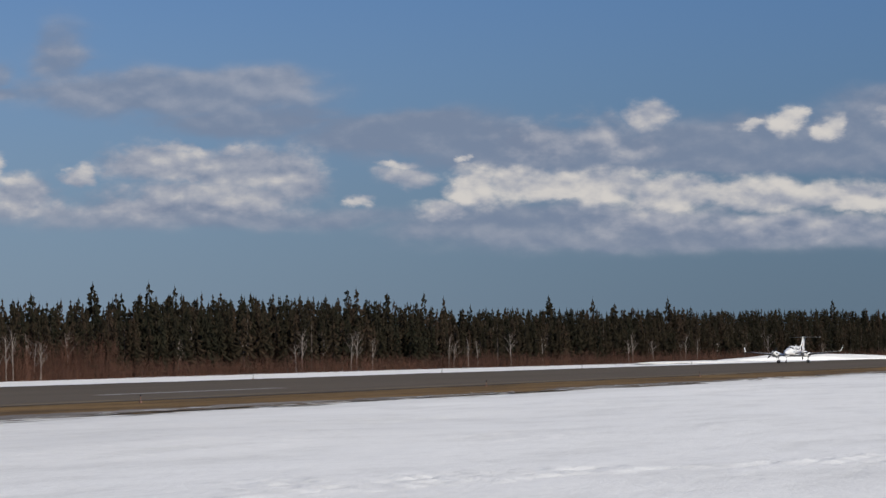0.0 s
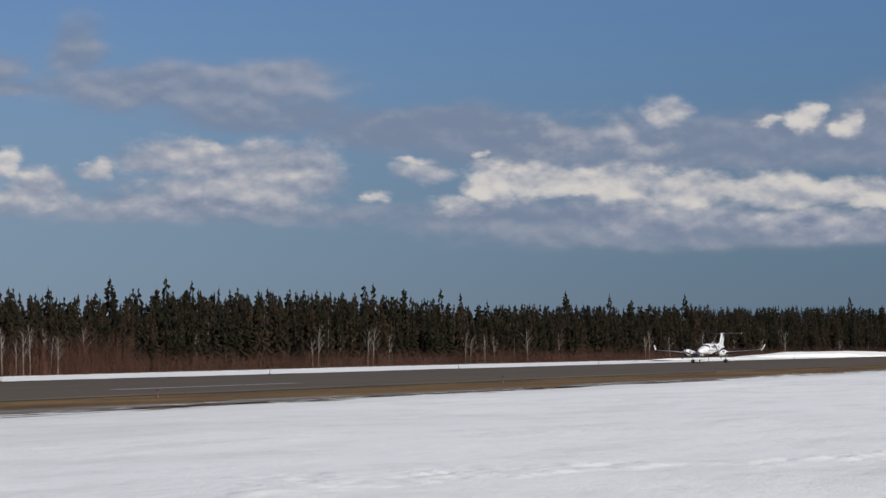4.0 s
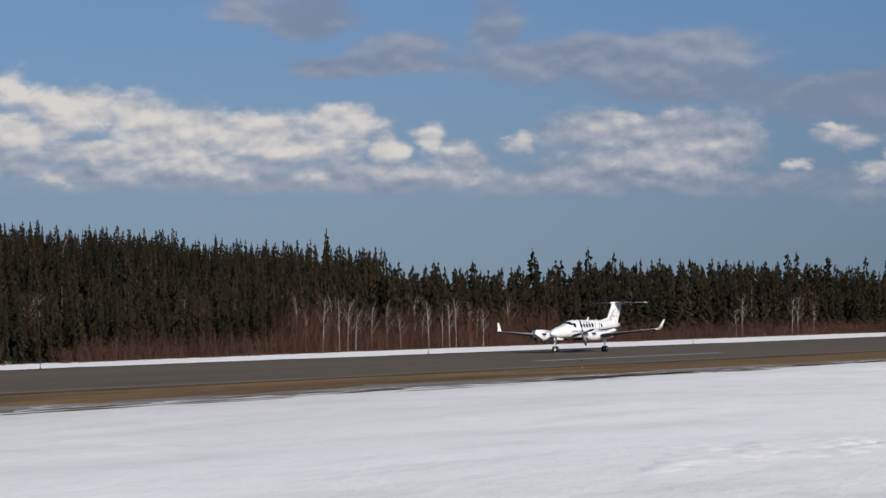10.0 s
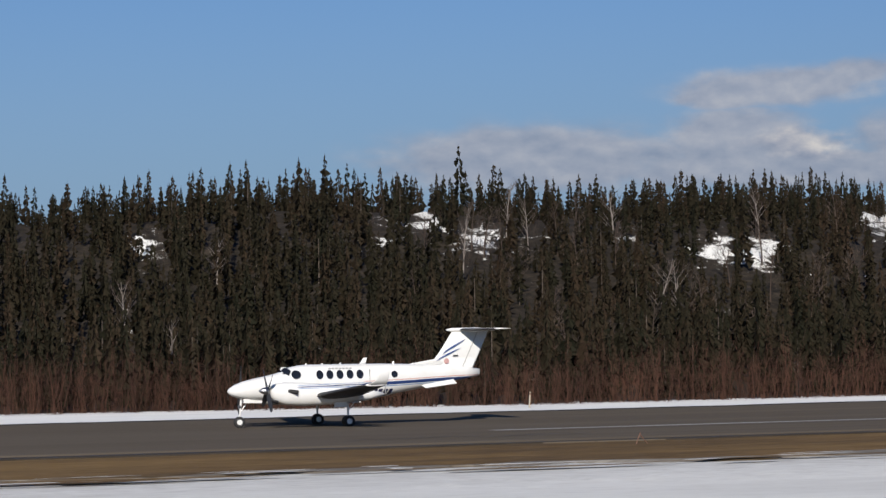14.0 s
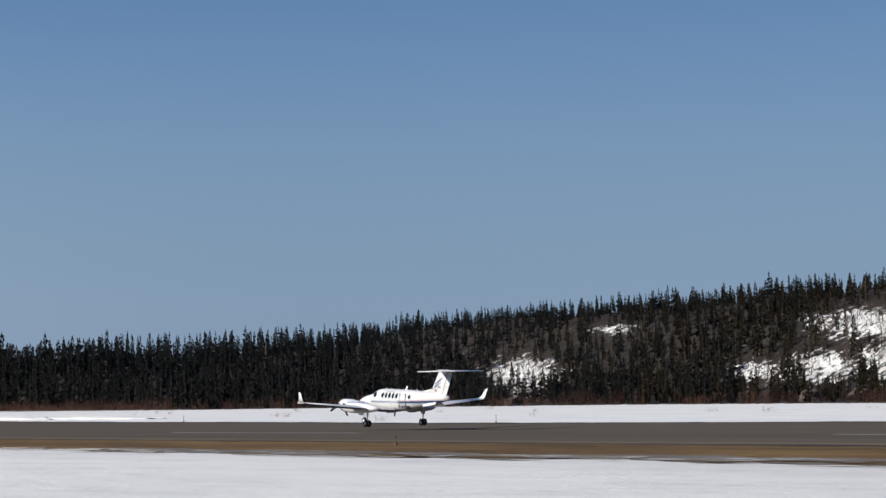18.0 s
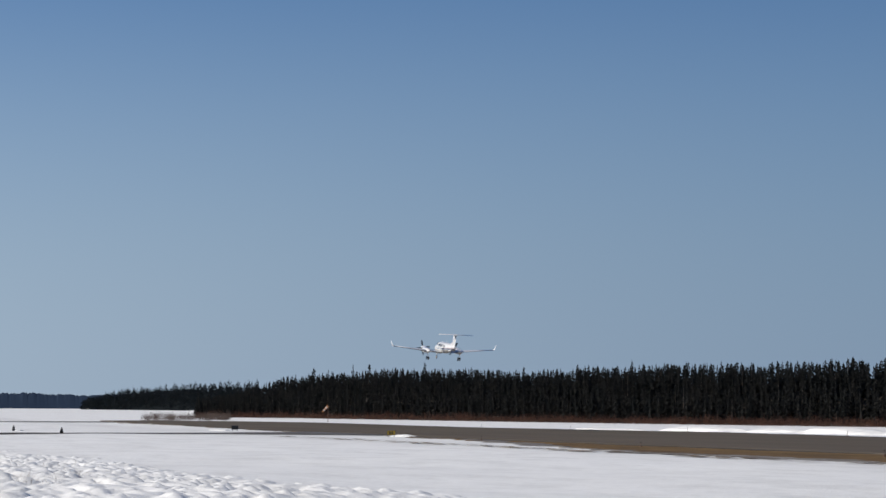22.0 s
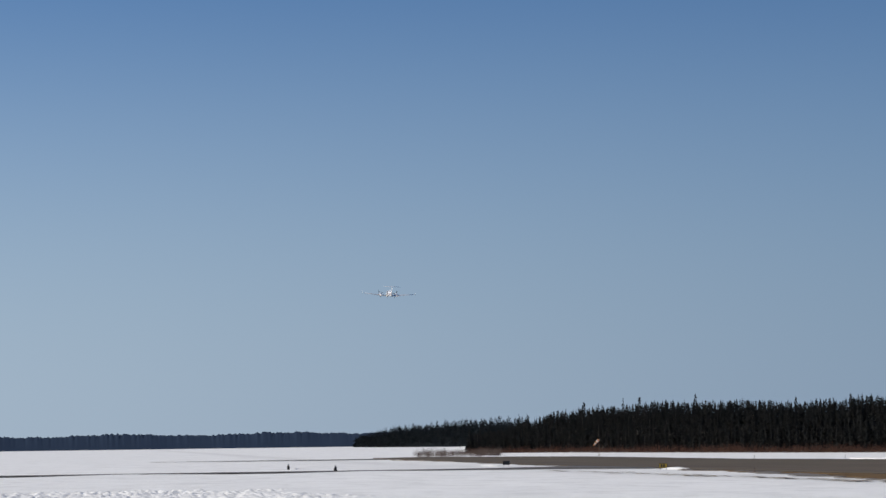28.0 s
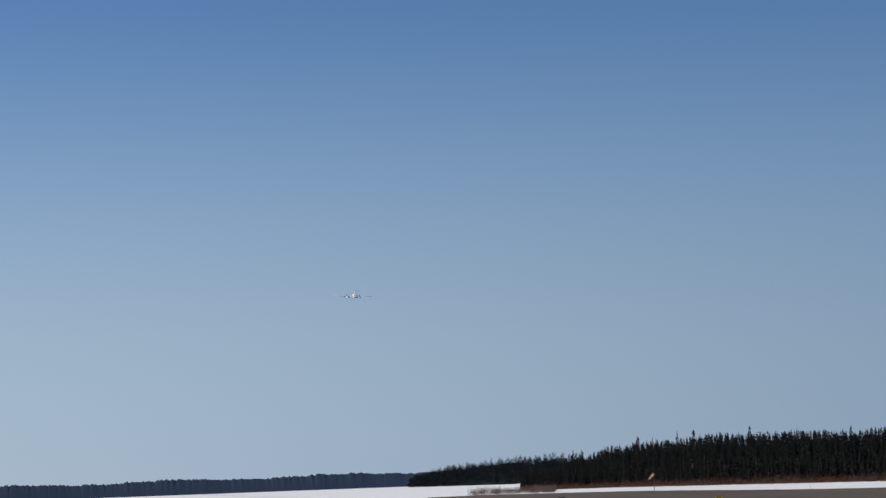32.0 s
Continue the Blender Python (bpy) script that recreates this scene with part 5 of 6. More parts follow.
# ---- runway marks, edges and patches ----
def blotch(r, x, y, lx, ly, lift):
    """A flat ragged patch lying on the ground."""
    n = 11
    pts = []
    for i in range(n):
        a = 6.283 * i / n
        k = 0.55 + 0.6 * r.rand()
        px, py = x + lx * k * math.cos(a), y + ly * k * math.sin(a)
        pts.append((px, py, float(slope_of_ground(px, py)) + lift))
    return pts


def patches(name, spots, mat, lift, seed, label, category):
    r = np.random.RandomState(seed)
    verts, faces = [], []
    for j, (x, y, lx, ly) in enumerate(spots):
        p = blotch(r, x, y, lx, ly, lift + 0.004 * (j % 5))
        n = len(verts)
        verts += p
        faces.append(tuple(range(n, n + len(p))))
    return tagged(mesh_part(name, verts, faces, mat), label, category, kind="stuff")


def build_patches():
    r = np.random.RandomState(31)
    snow, grass, ice = [], [], []
    for i in range(420):
        x = -340 + 780 * r.rand()
        snow.append((x, 61.8 + 2.6 * r.rand() ** 2.2, 0.4 + 1.6 * r.rand() ** 1.5, 0.08 + 0.2 * r.rand()))
        grass.append((-340 + 780 * r.rand(), 62.5 - 2.4 * r.rand() ** 1.8, 0.8 + 3.5 * r.rand(), 0.10 + 0.35 * r.rand()))
    for i in range(34):
        ice.append((-320 + 700 * r.rand(), 63.2 + 3.0 * r.rand(), 1.0 + 2.5 * r.rand(), 0.12 + 0.2 * r.rand()))
    patches("snow_remnants", snow, MAT["bank"], 0.075, 1, "thin remnants of snow on the dead grass", "snow")
    patches("bare_patches", grass, MAT["grass"], 0.075, 2, "brown grass showing through the edge of the snow", "grass")
    patches("meltwater", ice, MAT["soil"], 0.072, 3, "dark wet meltwater streaks along the snow's edge", "meltwater")


def strip(name, x0, x1, y0, y1, lift, mat, label, category, parent=None):
    n = max(2, int(abs(x1 - x0) / 3))
    xs = np.linspace(x0, x1, n)
    verts = [(x, y, float(slope_of_ground(x, y)) + lift) for y in (y0, y1) for x in xs]
    faces = [(i, i + 1, n + i + 1, n + i) for i in range(n - 1)]
    return tagged(mesh_part(name, verts, faces, mat), label, category, kind="structure")


build_patches()
for x0, x1, y0, y1 in ((33.5, 54.5, 92.4, 93.4), (-101, -79, 94.6, 95.5), (150, 178, 91.0, 92.2), (-178, -150, 94.6, 95.4)):
    strip("painted_stripe", x0, x1, y0, y1, 0.108, MAT["paint"], "worn pale painted stripe on the runway", "marking")


def build_taxiway():
    """A ploughed gravel taxiway that leaves the runway on the near side."""
    verts, faces = [], []
    ys = np.linspace(-60, 88, 64)
    for y in ys:
        flare = 26 * min(1.0, max(0, (y - 52) / 27)) ** 2
        xa, xb = -383 + flare + 1.0 * math.sin(y * 0.4), -404 - flare + 1.2 * math.sin(y * 0.5 + 1)
        verts += [(xa, y, float(slope_of_ground(xa)) + 0.09), (xb, y, float(slope_of_ground(xb)) + 0.09)]
    for i in range(len(ys) - 1):
        faces.append((2 * i, 2 * i + 1, 2 * i + 3, 2 * i + 2))
    tagged(mesh_part("taxiway", verts, faces, MAT["gravel"]), "wet grey-brown gravel taxiway ploughed through the snow", "taxiway", kind="structure")


build_taxiway()


def build_end_track():
    """A narrow ploughed track that leads on from the runway's far end along the lake."""
    ys = np.linspace(15, 106, 30)
    verts, faces = [], []
    for y in ys:
        x0, w = -770 + 0.35 * (y - 15), 6 + 0.16 * (y - 15)
        for x in (x0 - w, x0 + w):
            verts.append((x, y, float(land(x, y)) + 0.16))
    for i in range(len(ys) - 1):
        faces.append((2 * i, 2 * i + 1, 2 * i + 3, 2 * i + 2))
    tagged(mesh_part("end_track", verts, faces, MAT["gravel"]), "narrow ploughed gravel track past the runway's end", "track", kind="structure")


build_end_track()


def build_crack(x, y, seed, length, along):
    r = np.random.RandomState(seed)
    verts, faces = [], []
    n = 14
    for i in range(n):
        k = i / (n - 1) - 0.5
        px = x + (length * k if along else 0.5 * math.sin(i * 1.9)) + 0.15 * r.randn()
        py = y + (0.5 * math.sin(i * 1.3) + 0.2 * r.randn() if along else length * k)
        z = float(slope_of_ground(px, py)) + 0.112
        w = 0.10
        verts += [(px, py - w, z), (px + (0 if along else 0.05), py + w, z)]
    for i in range(n - 1):
        faces.append((2 * i, 2 * i + 2, 2 * i + 3, 2 * i + 1))
    tagged(mesh_part("tar_crack", verts, faces, MAT["tar"]), "black tar-sealed crack in the asphalt", "crack", "cracks in the runway", "structure")


for i, (x, y, l, along) in enumerate(((-19.5, 95, 13, False), (-11, 99, 3.5, True), (-23, 117, 9, True), (62, 108, 5, True), (60, 92, 8, True), (84, 100, 3.0, True), (118, 96, 4.0, True), (30, 86, 9, True), (-52, 88, 6, True), (-40, 120, 12, True), (97, 84, 8, True))):
    build_crack(x, y, 300 + i, l, along)


# ---- lights, stakes and signs ----
def build_lights():
    """Runway edge lights on thin stakes; built once for each side."""
    def make(stake_mat, label, group, h):
        ob = new("runway_light")
        bm = bmesh.new()
        bmesh.ops.create_cone(bm, cap_ends=True, segments=12, radius1=0.11, radius2=0.08, depth=0.12, matrix=pose(0, 0, 0.06))
        part("base", bm, MAT["rust"], ob)
        bm = bmesh.new()
        rod(bm, (0, 0, 0.1), (0, 0, h), 0.024, 0.02, 8)
        part("stake", bm, stake_mat, ob)
        bm = bmesh.new()
        bmesh.ops.create_uvsphere(bm, u_segments=10, v_segments=7, radius=0.055, matrix=pose(0, 0, h + 0.04))
        part("lamp_cap", bm, MAT["dark"], ob, "small dark lamp cap", True)
        return tagged(ob, label, "runway light", group)
    far = near = None
    for x in (460, 407, 353, 300, 247, 194, 141, 88.6, 37, -13.6, -69, -125.5, -183, -242, -304, -366, -428, -490):
        m = pose(x, 130.6, float(slope_of_ground(x, 130.6)), 2 * math.sin(x), 2 * math.cos(x * 3), 0)
        if far is None:
            far = make(MAT["dark"], "dark thin runway edge light standing in the snow", "runway edge lights", 0.62)
            far.matrix_basis = m
        else:
            copy_thing(far, m)
    for x in (235, 180, 127, 77, -12.6, -62, -114, -167, -222, -280):
        m = pose(x, 74.6, float(slope_of_ground(x)) + 0.05, 2 * math.sin(x * 2), 4 * math.cos(x * 3), 0)
        if near is None:
            near = make(MAT["rust"], "rust-brown runway edge light on the grass verge", "runway edge lights", 0.42)
            near.matrix_basis = m
        else:
            copy_thing(near, m)
    # one stake is broken and leans
    ob = new("broken_stake")
    for i, (x, z) in enumerate(((-0.16, 0.62), (0.32, 0.34))):
        bm = bmesh.new()
        rod(bm, (x * 0.2 - 0.22 * (1 - i), 0, -0.02), (0.02 + 0.0 * i, 0, 0.62) if i == 0 else (0.05, 0, 0.5), 0.03, 0.03, 8) if i == 0 else rod(bm, (0.02, 0, 0.5), (0.45, 0.1, 0.04), 0.025, 0.025, 8)
        part("stick", bm, MAT["rust"], ob)
    ob.matrix_basis = pose(32, 74.6, float(slope_of_ground(32)) + 0.05) @ Matrix.Scale(0.62, 4)
    tagged(ob, "broken rust-coloured stake leaning on the verge", "stake")
    for x, y, h in ((52.5, 139.0, 0.95), (76.9, 139.5, 1.05)):
        ob = new("wooden_stake")
        bm = bmesh.new()
        box(bm, -0.04, 0.04, -0.025, 0.025, -0.1, h, 0.006)
        part("post", bm, MAT["pale"], ob)
        bm = bmesh.new()
        box(bm, -0.045, 0.045, -0.03, 0.03, h - 0.18, h - 0.06, 0.004)
        part("flag_tape", bm, MAT["rust"], ob)
        ob.matrix_basis = pose(x, y, float(land(x, y)), 0, 5, 20)
        tagged(ob, "pale wooden survey stake in the snow", "stake", "survey stakes")


def build_signs():
    def sign(x, y, w, h, face, label, turn):
        ob = new("runway_sign")
        bm = bmesh.new()
        box(bm, -w / 2, w / 2, -0.09, 0.09, 0.28, 0.28 + h, 0.02)
        part("housing", bm, MAT["dark"], ob)
        bm = bmesh.new()
        box(bm, -w / 2 + 0.04, w / 2 - 0.04, -0.105, -0.094, 0.32, 0.24 + h)
        part("face", bm, face, ob)
        for s in (-1, 1):
            bm = bmesh.new()
            rod(bm, (s * w * 0.35, 0, -0.05), (s * w * 0.35, 0, 0.3), 0.04, 0.04, 8)
            part("leg", bm, MAT["metal"], ob)
        bm = bmesh.new()
        for k in range(2):
            box(bm, -w * 0.26 + 0.28 * w * k, -w * 0.26 + 0.28 * w * k + w * 0.18, -0.112, -0.107, 0.40, 0.16 + h)
        part("lettering_bar", bm, MAT["dark"], ob)
        ob.matrix_basis = pose(x, y, float(slope_of_ground(x)), 0, 0, turn)
        tagged(ob, label, "sign", "signs by the runway")
    sign(-331, 75.5, 1.15, 0.62, MAT["yellow"], "low yellow taxiway sign beside the runway", 72)
    sign(-463, 75.5, 1.3, 0.75, MAT["dark"], "low black-backed sign beside the runway", 78)
    for x, y, h in ((-470, 35.0, 1.05), (-392, 36.6, 0.95)):
        ob = new("marker_post")
        bm = bmesh.new()
        bmesh.ops.create_cone(bm, cap_ends=True, segments=14, radius1=0.30, radius2=0.20, depth=h * 0.75, matrix=pose(0, 0, h * 0.37))
        part("drum", bm, MAT["dark"], ob, "", True)
        bm = bmesh.new()
        rod(bm, (0, 0, h * 0.7), (0, 0, h), 0.10, 0.13, 10)
        part("lamp_head", bm, MAT["metal"], ob)
        ob.matrix_basis = pose(x, y, float(land(x, y)) - 0.02, 0, 3, 0)
        tagged(ob, "dark taxiway marker post standing in the snow", "post", "marker posts")
    # wind sock
    ob = new("wind_sock")
    bm = bmesh.new()
    rod(bm, (0, 0, -0.2), (0, 0, 4.9), 0.09, 0.05, 10)
    part("pole", bm, MAT["rust"], ob)
    bm = bmesh.new()
    bmesh.ops.create_cone(bm, cap_ends=False, segments=14, radius1=0.42, radius2=0.42, depth=0.06, matrix=pose(-0.1, 0, 4.55, 0, 35))
    part("hoop", bm, MAT["metal"], ob)
    p = Vector((-0.1, 0, 4.55))
    for i in range(5):
        q = p + Vector((-0.06, -0.30, -0.32))
        bm = bmesh.new()
        rod(bm, p, q, 0.38 - 0.045 * i, 0.335 - 0.045 * i, 14)
        part("sock_band", bm, MAT["orange"] if i % 2 == 0 else MAT["white"], ob, "orange band" if i % 2 == 0 else "white band", True)
        p = q
    ob.matrix_basis = pose(-690, 139, float(land(-690, 139)))
    tagged(ob, "orange and white wind sock hanging from its pole", "wind sock")


MAT.update({
    "metal": material("galvanised_metal", two_tone((0.22, 0.22, 0.22), (0.3, 0.3, 0.3), (0.38, 0.38, 0.37), 5.0), Metallic=0.7, Roughness=0.5),
    "dark": material("dark_plastic", two_tone((0.012, 0.012, 0.013), (0.02, 0.02, 0.02), (0.03, 0.03, 0.03), 6.0), Roughness=0.6),
    "rust": material("rust_brown_paint", two_tone((0.10, 0.045, 0.03), (0.16, 0.08, 0.05), (0.22, 0.12, 0.08), 8.0), Roughness=0.7),
    "pale": material("weathered_wood", two_tone((0.34, 0.28, 0.2), (0.46, 0.4, 0.3), (0.55, 0.48, 0.38), 6.0, (1, 1, 0.2)), Roughness=0.85),
    "yellow": material("sign_yellow", two_tone((0.42, 0.26, 0.02), (0.5, 0.32, 0.03), (0.55, 0.36, 0.05), 4.0), Roughness=0.5),
    "orange": material("windsock_orange", two_tone((0.6, 0.20, 0.05), (0.7, 0.26, 0.07), (0.75, 0.32, 0.1), 4.0), Roughness=0.8),
    "white": material("windsock_white", two_tone((0.6, 0.6, 0.58), (0.7, 0.7, 0.68), (0.75, 0.75, 0.73), 4.0), Roughness=0.8),
})
build_lights()
build_signs()


# ---- snow banks, crust, rocks and a heap ----
def lump_mesh(seed, subdiv=2, rough=0.35):
    bm = bmesh.new()
    bmesh.ops.create_icosphere(bm, subdivisions=subdiv, radius=1)
    off = Vector((seed * 3.1, seed * 1.7, seed * 0.9))
    for v in bm.verts:
        n = noise.fractal(v.co * 1.6 + off, 1.0, 2.0, 3)
        v.co *= 1 + rough * n
    return bm


def value_noise(x, y, seed):
    """Smooth noise from 0 to 1 with one knot a metre."""
    g = np.random.RandomState(seed).rand(64, 64)
    i, j = np.floor(x).astype(int), np.floor(y).astype(int)
    u, v = x - i, y - j
    u, v = u * u * (3 - 2 * u), v * v * (3 - 2 * v)
    i, j, i1, j1 = i % 64, j % 64, (i + 1) % 64, (j + 1) % 64
    return (g[i, j] * (1 - u) + g[i1, j] * u) * (1 - v) + (g[i, j1] * (1 - u) + g[i1, j1] * u) * v


def crust_field(name, x0, x1, dx, y0, y1, dy, inside, high, seed, fine=1.0):
    """A rough sheet of trodden, refrozen snow that sinks into the smooth snow at its ragged rim."""
    X, Y = np.meshgrid(np.arange(x0, x1, dx), np.arange(y0, y1, dy))
    big = value_noise(X * 0.09, Y * 0.22, seed)
    edge = np.clip((inside(X, Y) + 9 * (big - 0.55)) / 3.5, 0, 1)
    edge *= np.clip(np.minimum(X - x0 - dx, x1 - X - dx) / 4, 0, 1) * np.clip(np.minimum(Y - y0 - dy, y1 - Y - dy) / 2.5, 0, 1)
    lumps = np.abs(2 * value_noise(X * 0.8 * fine, Y * 1.9 / fine, seed + 1) - 1) * 0.6 + value_noise(X * 1.6 * fine, Y * 3.6 / fine, seed + 2) * 0.55 + value_noise(X * 0.2, Y * 0.4, seed + 3) * 0.35
    lumps = np.clip(lumps - 0.45, 0, 1) ** 0.8
    Z = land(X, Y) - 0.05 + edge * (0.045 + high * lumps)
    ny, nx = X.shape
    i = np.arange(nx * ny).reshape(ny, nx)
    q = np.stack([i[:-1, :-1], i[:-1, 1:], i[1:, 1:], i[1:, :-1]], -1).reshape(-1, 4)
    q = q[edge.ravel()[q].max(axis=1) > 0]
    tris = np.concatenate([q[:, [0, 1, 2]], q[:, [0, 2, 3]]])
    ob = tri_object(name, np.stack([X, Y, Z], -1).reshape(-1, 3), tris, MAT["snow"])
    ob.data.attributes.new("dirt", "FLOAT", "POINT").data.foreach_set("value", grit(X, Y).ravel().astype(np.float32))
    return tagged(ob, "broken, refrozen crust of old snow", "snow", kind="stuff")


def build_banks():
    r = np.random.RandomState(41)
    spots = [(-343, 147, 18, 3.0, 1.0), (-372, 149, 16, 3.2, 0.8), (-404, 147, 20, 3.0, 1.1), (-322, 146, 14, 2.6, 0.6), (-440, 143, 24, 3.0, 0.5), (-300, 150, 16, 3, 0.5), (570, 150, 80, 5, 1.5), (470, 147, 50, 4, 0.45),
             (-338, 79.0, 7, 1.2, 0.35), (-476, 74.5, 9, 1.5, 0.3), (-480, 36.5, 6, 1.0, 0.25)]
    for i, (x, y, lx, ly, h) in enumerate(spots):
        bm = lump_mesh(50 + i, 4, 0.22)
        for v in bm.verts:
            v.co = Vector((v.co.x * lx, v.co.y * ly, v.co.z * h))
        ob = part("snow_bank", bm, MAT["bank"], None, "", True)
        ob.location = (x, y, float(land(x, y)) - 0.12 * h)
        tagged(ob, "ploughed bank of old snow beside the runway", "snow bank", "snow banks")
    # rocks that stand out of the hillside
    for i, (b, back, s) in enumerate(((27.2, 6, 3.0), (29.3, 9, 3.6), (30.4, 15, 3.0), (31.8, 7, 2.6), (26.0, 12, 2.4), (28.6, 18, 2.6), (46.2, 8, 3.6), (47.4, 5, 3.2), (45.0, 13, 2.8), (48.8, 9, 2.4), (32.9, 14, 2.3),
                                      (7.0, 20, 2.2), (5.0, 16, 2.0), (23.0, 20, 2.4), (20.8, 17, 2.0), (12.0, 8, 1.8), (34.5, 5, 1.8), (38.6, 2.5, 1.6), (-46.6, 3, 1.2), (-27, 18, 1.6), (-21, 16, 1.6), (54.2, 6, 2.2), (16.0, 10, 1.8))):
        y = float(EDGE(b)) + back
        x = -y * math.tan(radians(b))
        bm = lump_mesh(80 + i, 3, 0.55)
        ob = part("rock", bm, MAT["rock"], None)
        ob.matrix_basis = Matrix.LocRotScale((x, y + 0.25 * s, float(land(x, y)) + 0.1 * s), Euler((0, 0, i * 1.3)), (s * 0.75, s * 0.5, s * 0.42))
        tagged(ob, "brown weathered rock outcrop on the wooded hillside", "rock", "rocks on the hillside")
    # broken, refrozen crust in front
    crust_field("snow_crust", -205, -44, 0.4, -13, 25, 0.15, lambda x, y: np.interp(x, [-205, -124, -86, -60, -44], [14, 20, 21.5, 16, 11]) - y, 0.30, 61)
    crust_field("snow_crust", 30, 86, 0.4, 2, 36, 0.16, lambda x, y: np.minimum(1.5 * (np.degrees(np.arctan2(x, y)) - 60), 5.5 - 0.8 * np.abs(np.hypot(x, y) - np.interp(np.degrees(np.arctan2(x, y)), [57, 66, 78], [48, 54, 67]))), 0.13, 62, 1.6)
    # lower roughness of the open snow beside the runway
    crust_field("snow_crust", -74, 116, 0.22, 33, 62.3, 0.7, lambda x, y: np.minimum(2.2 + 0 * x, 1.6 * (62 - y)), 0.085, 63, 2.0)
    crust_field("snow_crust", 112, 190, 0.5, 26, 62.3, 0.4, lambda x, y: np.minimum(1.4 + 0 * x, 1.6 * (62 - y)), 0.10, 64)
    crust_field("snow_crust", 45, 118, 0.4, 18, 37, 0.4, lambda x, y: 1.2 + 0 * x, 0.085, 65, 1.4)
    crust_field("snow_crust", -190, -70, 0.4, 26, 62.3, 0.4, lambda x, y: np.minimum(1.0 + 0 * x, 1.6 * (62 - y)), 0.085, 66, 1.3)
    # dead weeds on the crust
    spots = []
    while len(spots) < 130:
        x, y = -50 - 75 * r.rand(), -12 + 22 * r.rand()
        if noise.noise((x * 0.09, y * 0.25, 5)) > 0.05:
            spots.append((x, y, float(land(x, y)), 0.08 + 0.14 * r.rand() ** 2, 0.35 + 0.3 * r.rand(), r.rand() * 6.28, r.randint(4)))
    scatter("dead_weeds", [alder_arrays(250 + i, 2.6, 12) for i in range(4)], spots, MAT["twigs"], "dry brown weeds standing in the crusted snow", "weeds")
    # a heap of earth with dead stalks
    heap = new("earth_heap")
    bm = lump_mesh(190, 3, 0.4)
    for v in bm.verts:
        v.co = Vector((v.co.x * 0.6, v.co.y * 0.4, v.co.z * 0.16))
    part("mound", bm, MAT["grass"], heap, "brown earth mound")
    for i in range(7):
        bm = bmesh.new()
        a = i * 0.9
        rod(bm, (0.3 * math.cos(a), 0.2 * math.sin(a), 0.05), (0.42 * math.cos(a) + 0.05, 0.3 * math.sin(a), 0.3 + 0.03 * i), 0.012, 0.006, 5)
        part("stalk", bm, MAT["twigs"], heap)
    heap.matrix_basis = pose(-56.5, 24.7, float(land(-56.5, 24.7)) - 0.05)
    tagged(heap, "small heap of bare earth and dead stalks in the snow", "heap")
    # dead tufts along the far snow strip
    spots = []
    for i in range(45):
        x = -420 + 380 * r.rand()
        b = np.degrees(np.arctan2(-x, 150))
        e = float(EDGE(b))
        y = 138 + (e - 142) * r.rand()
        spots.append((x, y, float(land(x, y)) - 0.05, 0.18 + 0.22 * r.rand(), 0.5 + 0.5 * r.rand(), r.rand() * 6.28, r.randint(4)))
    scatter("dead_tufts", [alder_arrays(230 + i) for i in range(4)], spots, MAT["straw"], "tufts of dead stalks poking through the snow", "grass tufts")


build_banks()
PROPS = []
plane = build_plane()


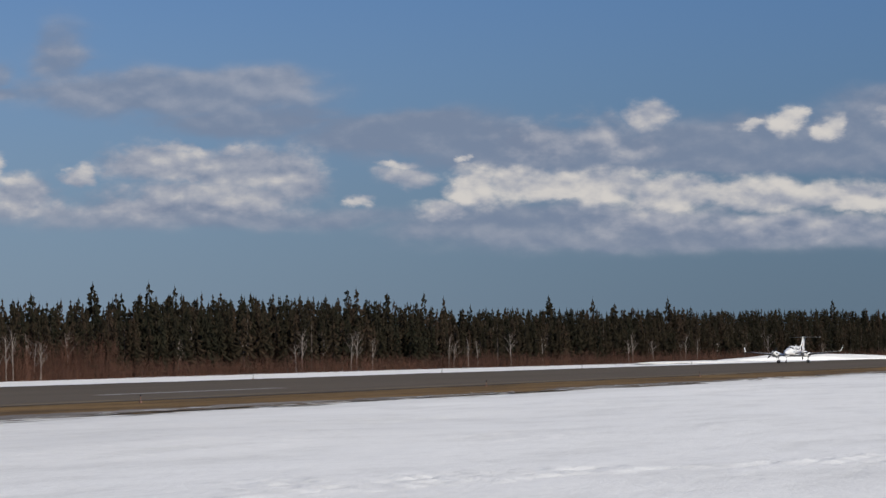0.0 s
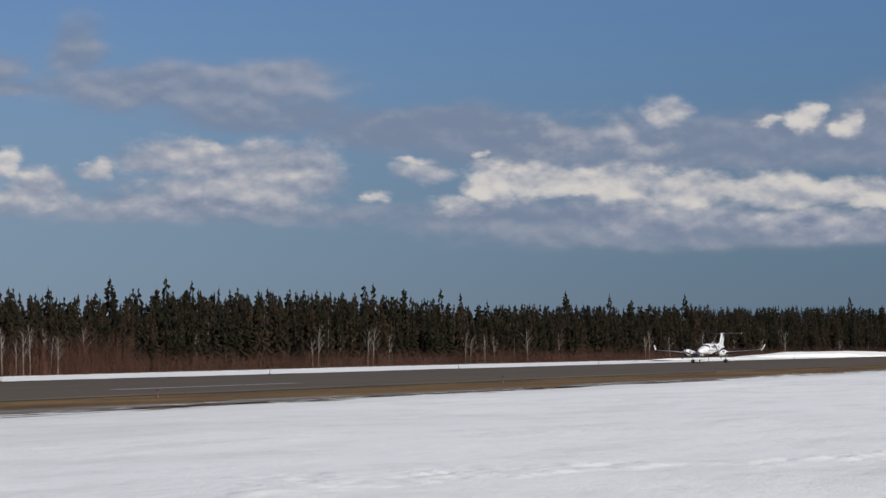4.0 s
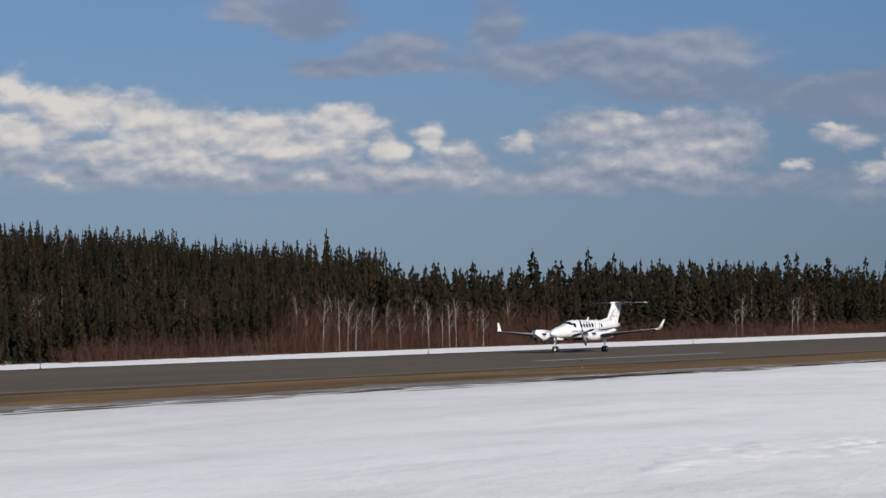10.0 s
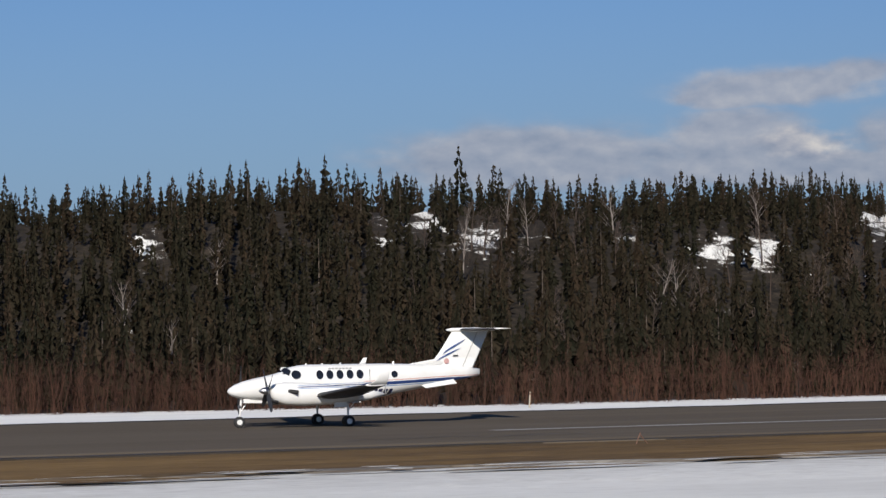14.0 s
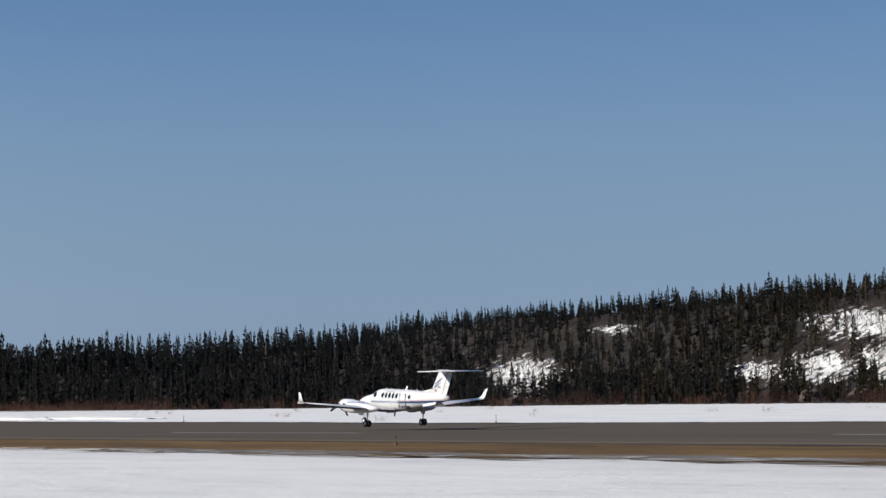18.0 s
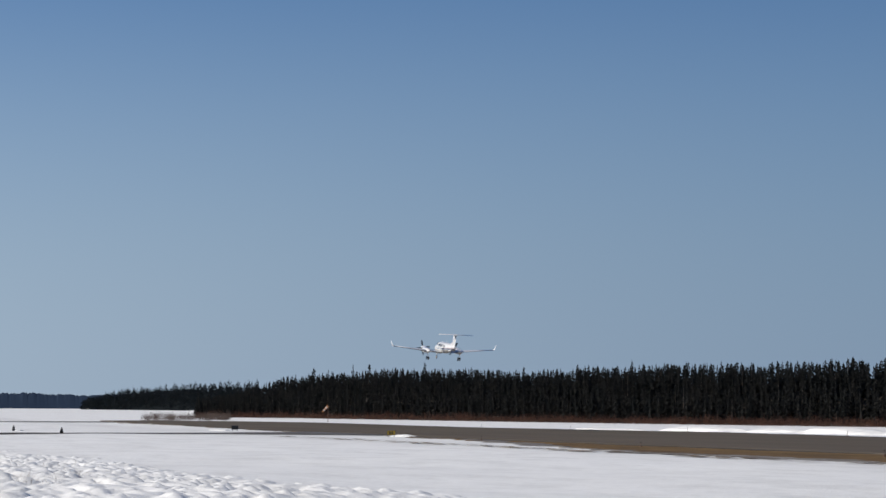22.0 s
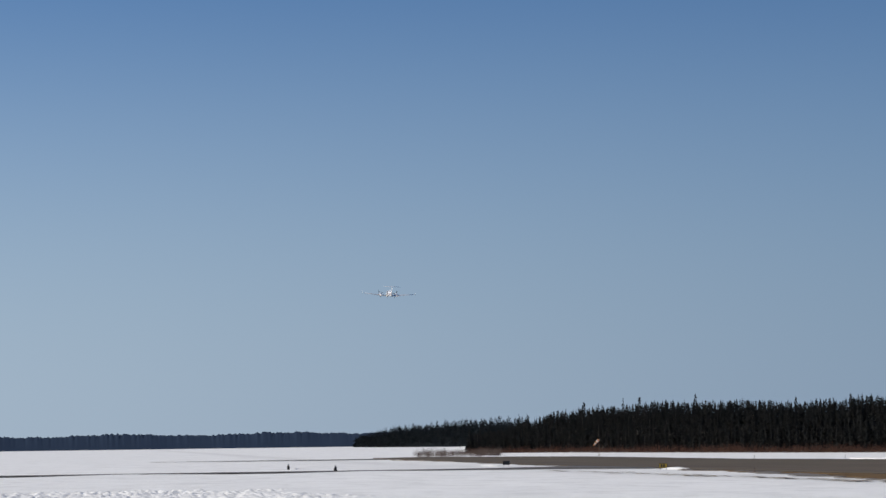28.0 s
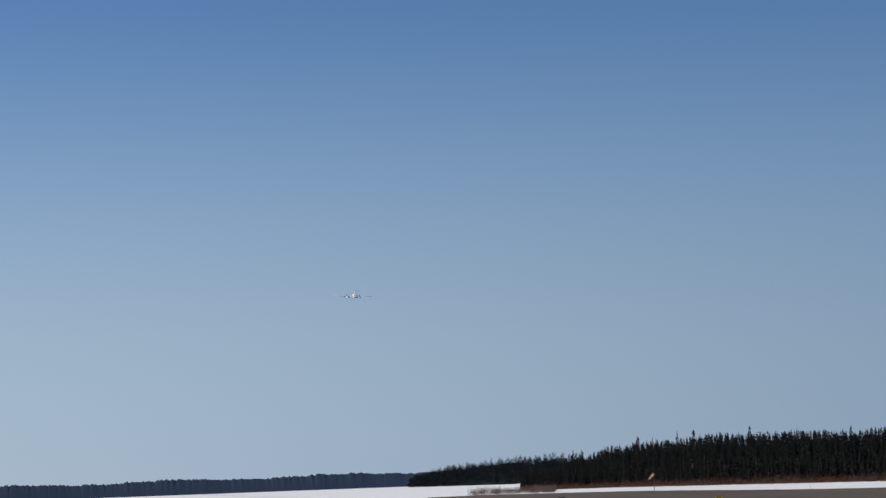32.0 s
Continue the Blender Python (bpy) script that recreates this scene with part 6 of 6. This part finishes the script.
def motions():
    """All that moves: the aeroplane's take-off run and climb, and its propellers."""
    walk(plane, [
        (0, pose(420.59, 116.50, 1.82, 0.0, 0.0, 0)), (0.5, pose(415.76, 116.50, 1.80, 0.0, 0.0, 0)), (1, pose(410.55, 116.50, 1.78, 0.0, 0.0, 0)),
        (1.5, pose(404.56, 116.50, 1.76, 0.0, 0.0, 0)), (2, pose(397.71, 116.50, 1.73, 0.0, 0.0, 0)), (2.5, pose(391.08, 116.50, 1.70, 0.0, 0.0, 0)),
        (4.5, pose(352.93, 116.50, 1.55, 0.0, 0.0, 0)), (5, pose(342.40, 116.50, 1.50, 0.0, 0.0, 0)), (5.5, pose(331.36, 116.50, 1.46, 0.0, 0.0, 0)),
        (6, pose(319.82, 116.50, 1.41, 0.0, 0.0, 0)), (6.5, pose(307.64, 116.50, 1.36, 0.0, 0.0, 0)), (7, pose(294.44, 116.50, 1.31, 0.0, 0.0, 0)),
        (7.5, pose(280.01, 116.50, 1.25, 0.0, 0.0, 0)), (8, pose(264.95, 116.50, 1.19, 0.0, 0.0, 0)), (8.5, pose(248.99, 116.50, 1.12, 0.0, 0.0, 0)),
        (9, pose(232.46, 116.50, 1.04, 0.0, 0.0, 0)), (9.5, pose(214.90, 116.26, 0.93, 0.0, 0.0, 0)), (10, pose(197.25, 116.01, 0.82, 0.0, 0.0, 0)),
        (10.5, pose(179.14, 115.77, 0.71, 0.0, 0.0, 0)), (11, pose(160.11, 115.52, 0.59, 0.0, 0.0, 0)), (11.5, pose(140.17, 115.28, 0.50, 0.0, 0.0, 0)),
        (12, pose(119.48, 115.03, 0.42, 0.0, 0.0, 0)), (12.5, pose(98.41, 114.79, 0.33, 0.0, 0.0, 0)), (13, pose(76.90, 114.54, 0.25, 0.0, 0.0, 0)),
        (13.5, pose(54.78, 114.30, 0.14, 0.0, 0.0, 0)), (15.5, pose(-34.75, 113.02, -0.22, 0.0, 0.0, 0)), (16, pose(-60.07, 112.70, -0.33, 0.0, 0.0, 0)),
        (16.5, pose(-85.40, 111.45, -0.42, 0.0, 0.5, 0)), (17, pose(-111.02, 110.21, -0.52, 0.0, 2.0, 0)), (17.5, pose(-137.47, 108.87, -0.61, 0.0, 2.2, 0)),
        (18, pose(-164.33, 107.53, -0.40, 0.0, 2.2, 0)), (18.5, pose(-191.25, 105.62, 0.04, 0.0, 2.8, 0)), (19, pose(-218.54, 103.71, 0.66, 0.0, 3.6, 0)),
        (19.5, pose(-247.57, 102.62, 1.85, 0.0, 4.8, 0)), (20, pose(-276.08, 101.54, 3.30, 0.0, 5.6, 0)), (20.5, pose(-305.14, 100.65, 4.90, 0.0, 5.8, 0)),
        (21, pose(-333.73, 99.76, 6.75, -0.6, 5.8, 0)), (21.5, pose(-362.48, 98.88, 8.51, -1.2, 5.3, 0)), (22, pose(-392.06, 97.99, 10.34, -1.9, 4.5, 0)),
        (22.5, pose(-421.84, 97.03, 12.19, -2.5, 3.8, 0)), (23, pose(-451.51, 96.04, 14.41, -2.5, 3.0, 0)), (23.5, pose(-483.73, 95.54, 17.18, -2.4, 3.0, 0)),
        (24, pose(-515.71, 95.01, 19.99, -2.4, 3.0, 0)), (24.5, pose(-547.99, 94.47, 23.05, -2.4, 3.5, 0)), (25, pose(-580.73, 93.90, 26.20, -2.4, 4.0, 0)),
        (25.5, pose(-614.86, 93.56, 29.71, -2.3, 4.5, 0)), (26, pose(-648.22, 93.23, 33.23, -2.3, 5.0, 0)), (26.5, pose(-682.46, 92.84, 37.12, -2.3, 5.2, 0)),
        (28.5, pose(-828.00, 91.25, 52.36, -2.2, 6.0, 0)), (29, pose(-865.01, 90.85, 56.53, -2.2, 6.0, 0)), (29.5, pose(-902.36, 90.45, 61.01, -2.1, 6.0, 0)),
        (30, pose(-939.53, 90.05, 65.52, -2.1, 6.0, 0)), (30.5, pose(-976.74, 89.64, 70.10, -2.1, 6.0, 0)), (31, pose(-1014.30, 89.24, 74.82, -2.1, 6.0, 0)),
        (31.5, pose(-1051.72, 88.84, 79.17, -2.0, 6.0, 0)), (32, pose(-1088.89, 88.45, 83.64, -2.0, 6.0, 0))])
    # the wheels fold away in the climb: main gear forwards, nose gear aft
    for ob in plane.children:
        name = ob.name.split(".")[0]
        if name in ("wheel", "main_gear_leg", "nose_gear_leg", "taxi_light"):
            nose = name in ("nose_gear_leg", "taxi_light") or min(v.co.x for v in ob.data.vertices) < -3
            px, pz, turn = (-4.45, 1.45, -82) if nose else (-0.02, 1.40, 82)
            c, s = math.cos(radians(turn)), math.sin(radians(turn))
            up = pose(px - px * c - pz * s, 0, pz + px * s - pz * c + (0.12 if nose else 0.2), 0, turn, 0)
            down = pose(0, 0, 0)
            walk(ob, [(0, down), (26.6, down), (28.4, up), (32, up)])
    for side, prop in zip((-1, 1), PROPS):
        walk(prop, [(0.25 * i, pose(-3.86, side * 2.62, 1.74, (20 + side * 25) + 83 * i)) for i in range(129)])


motions()
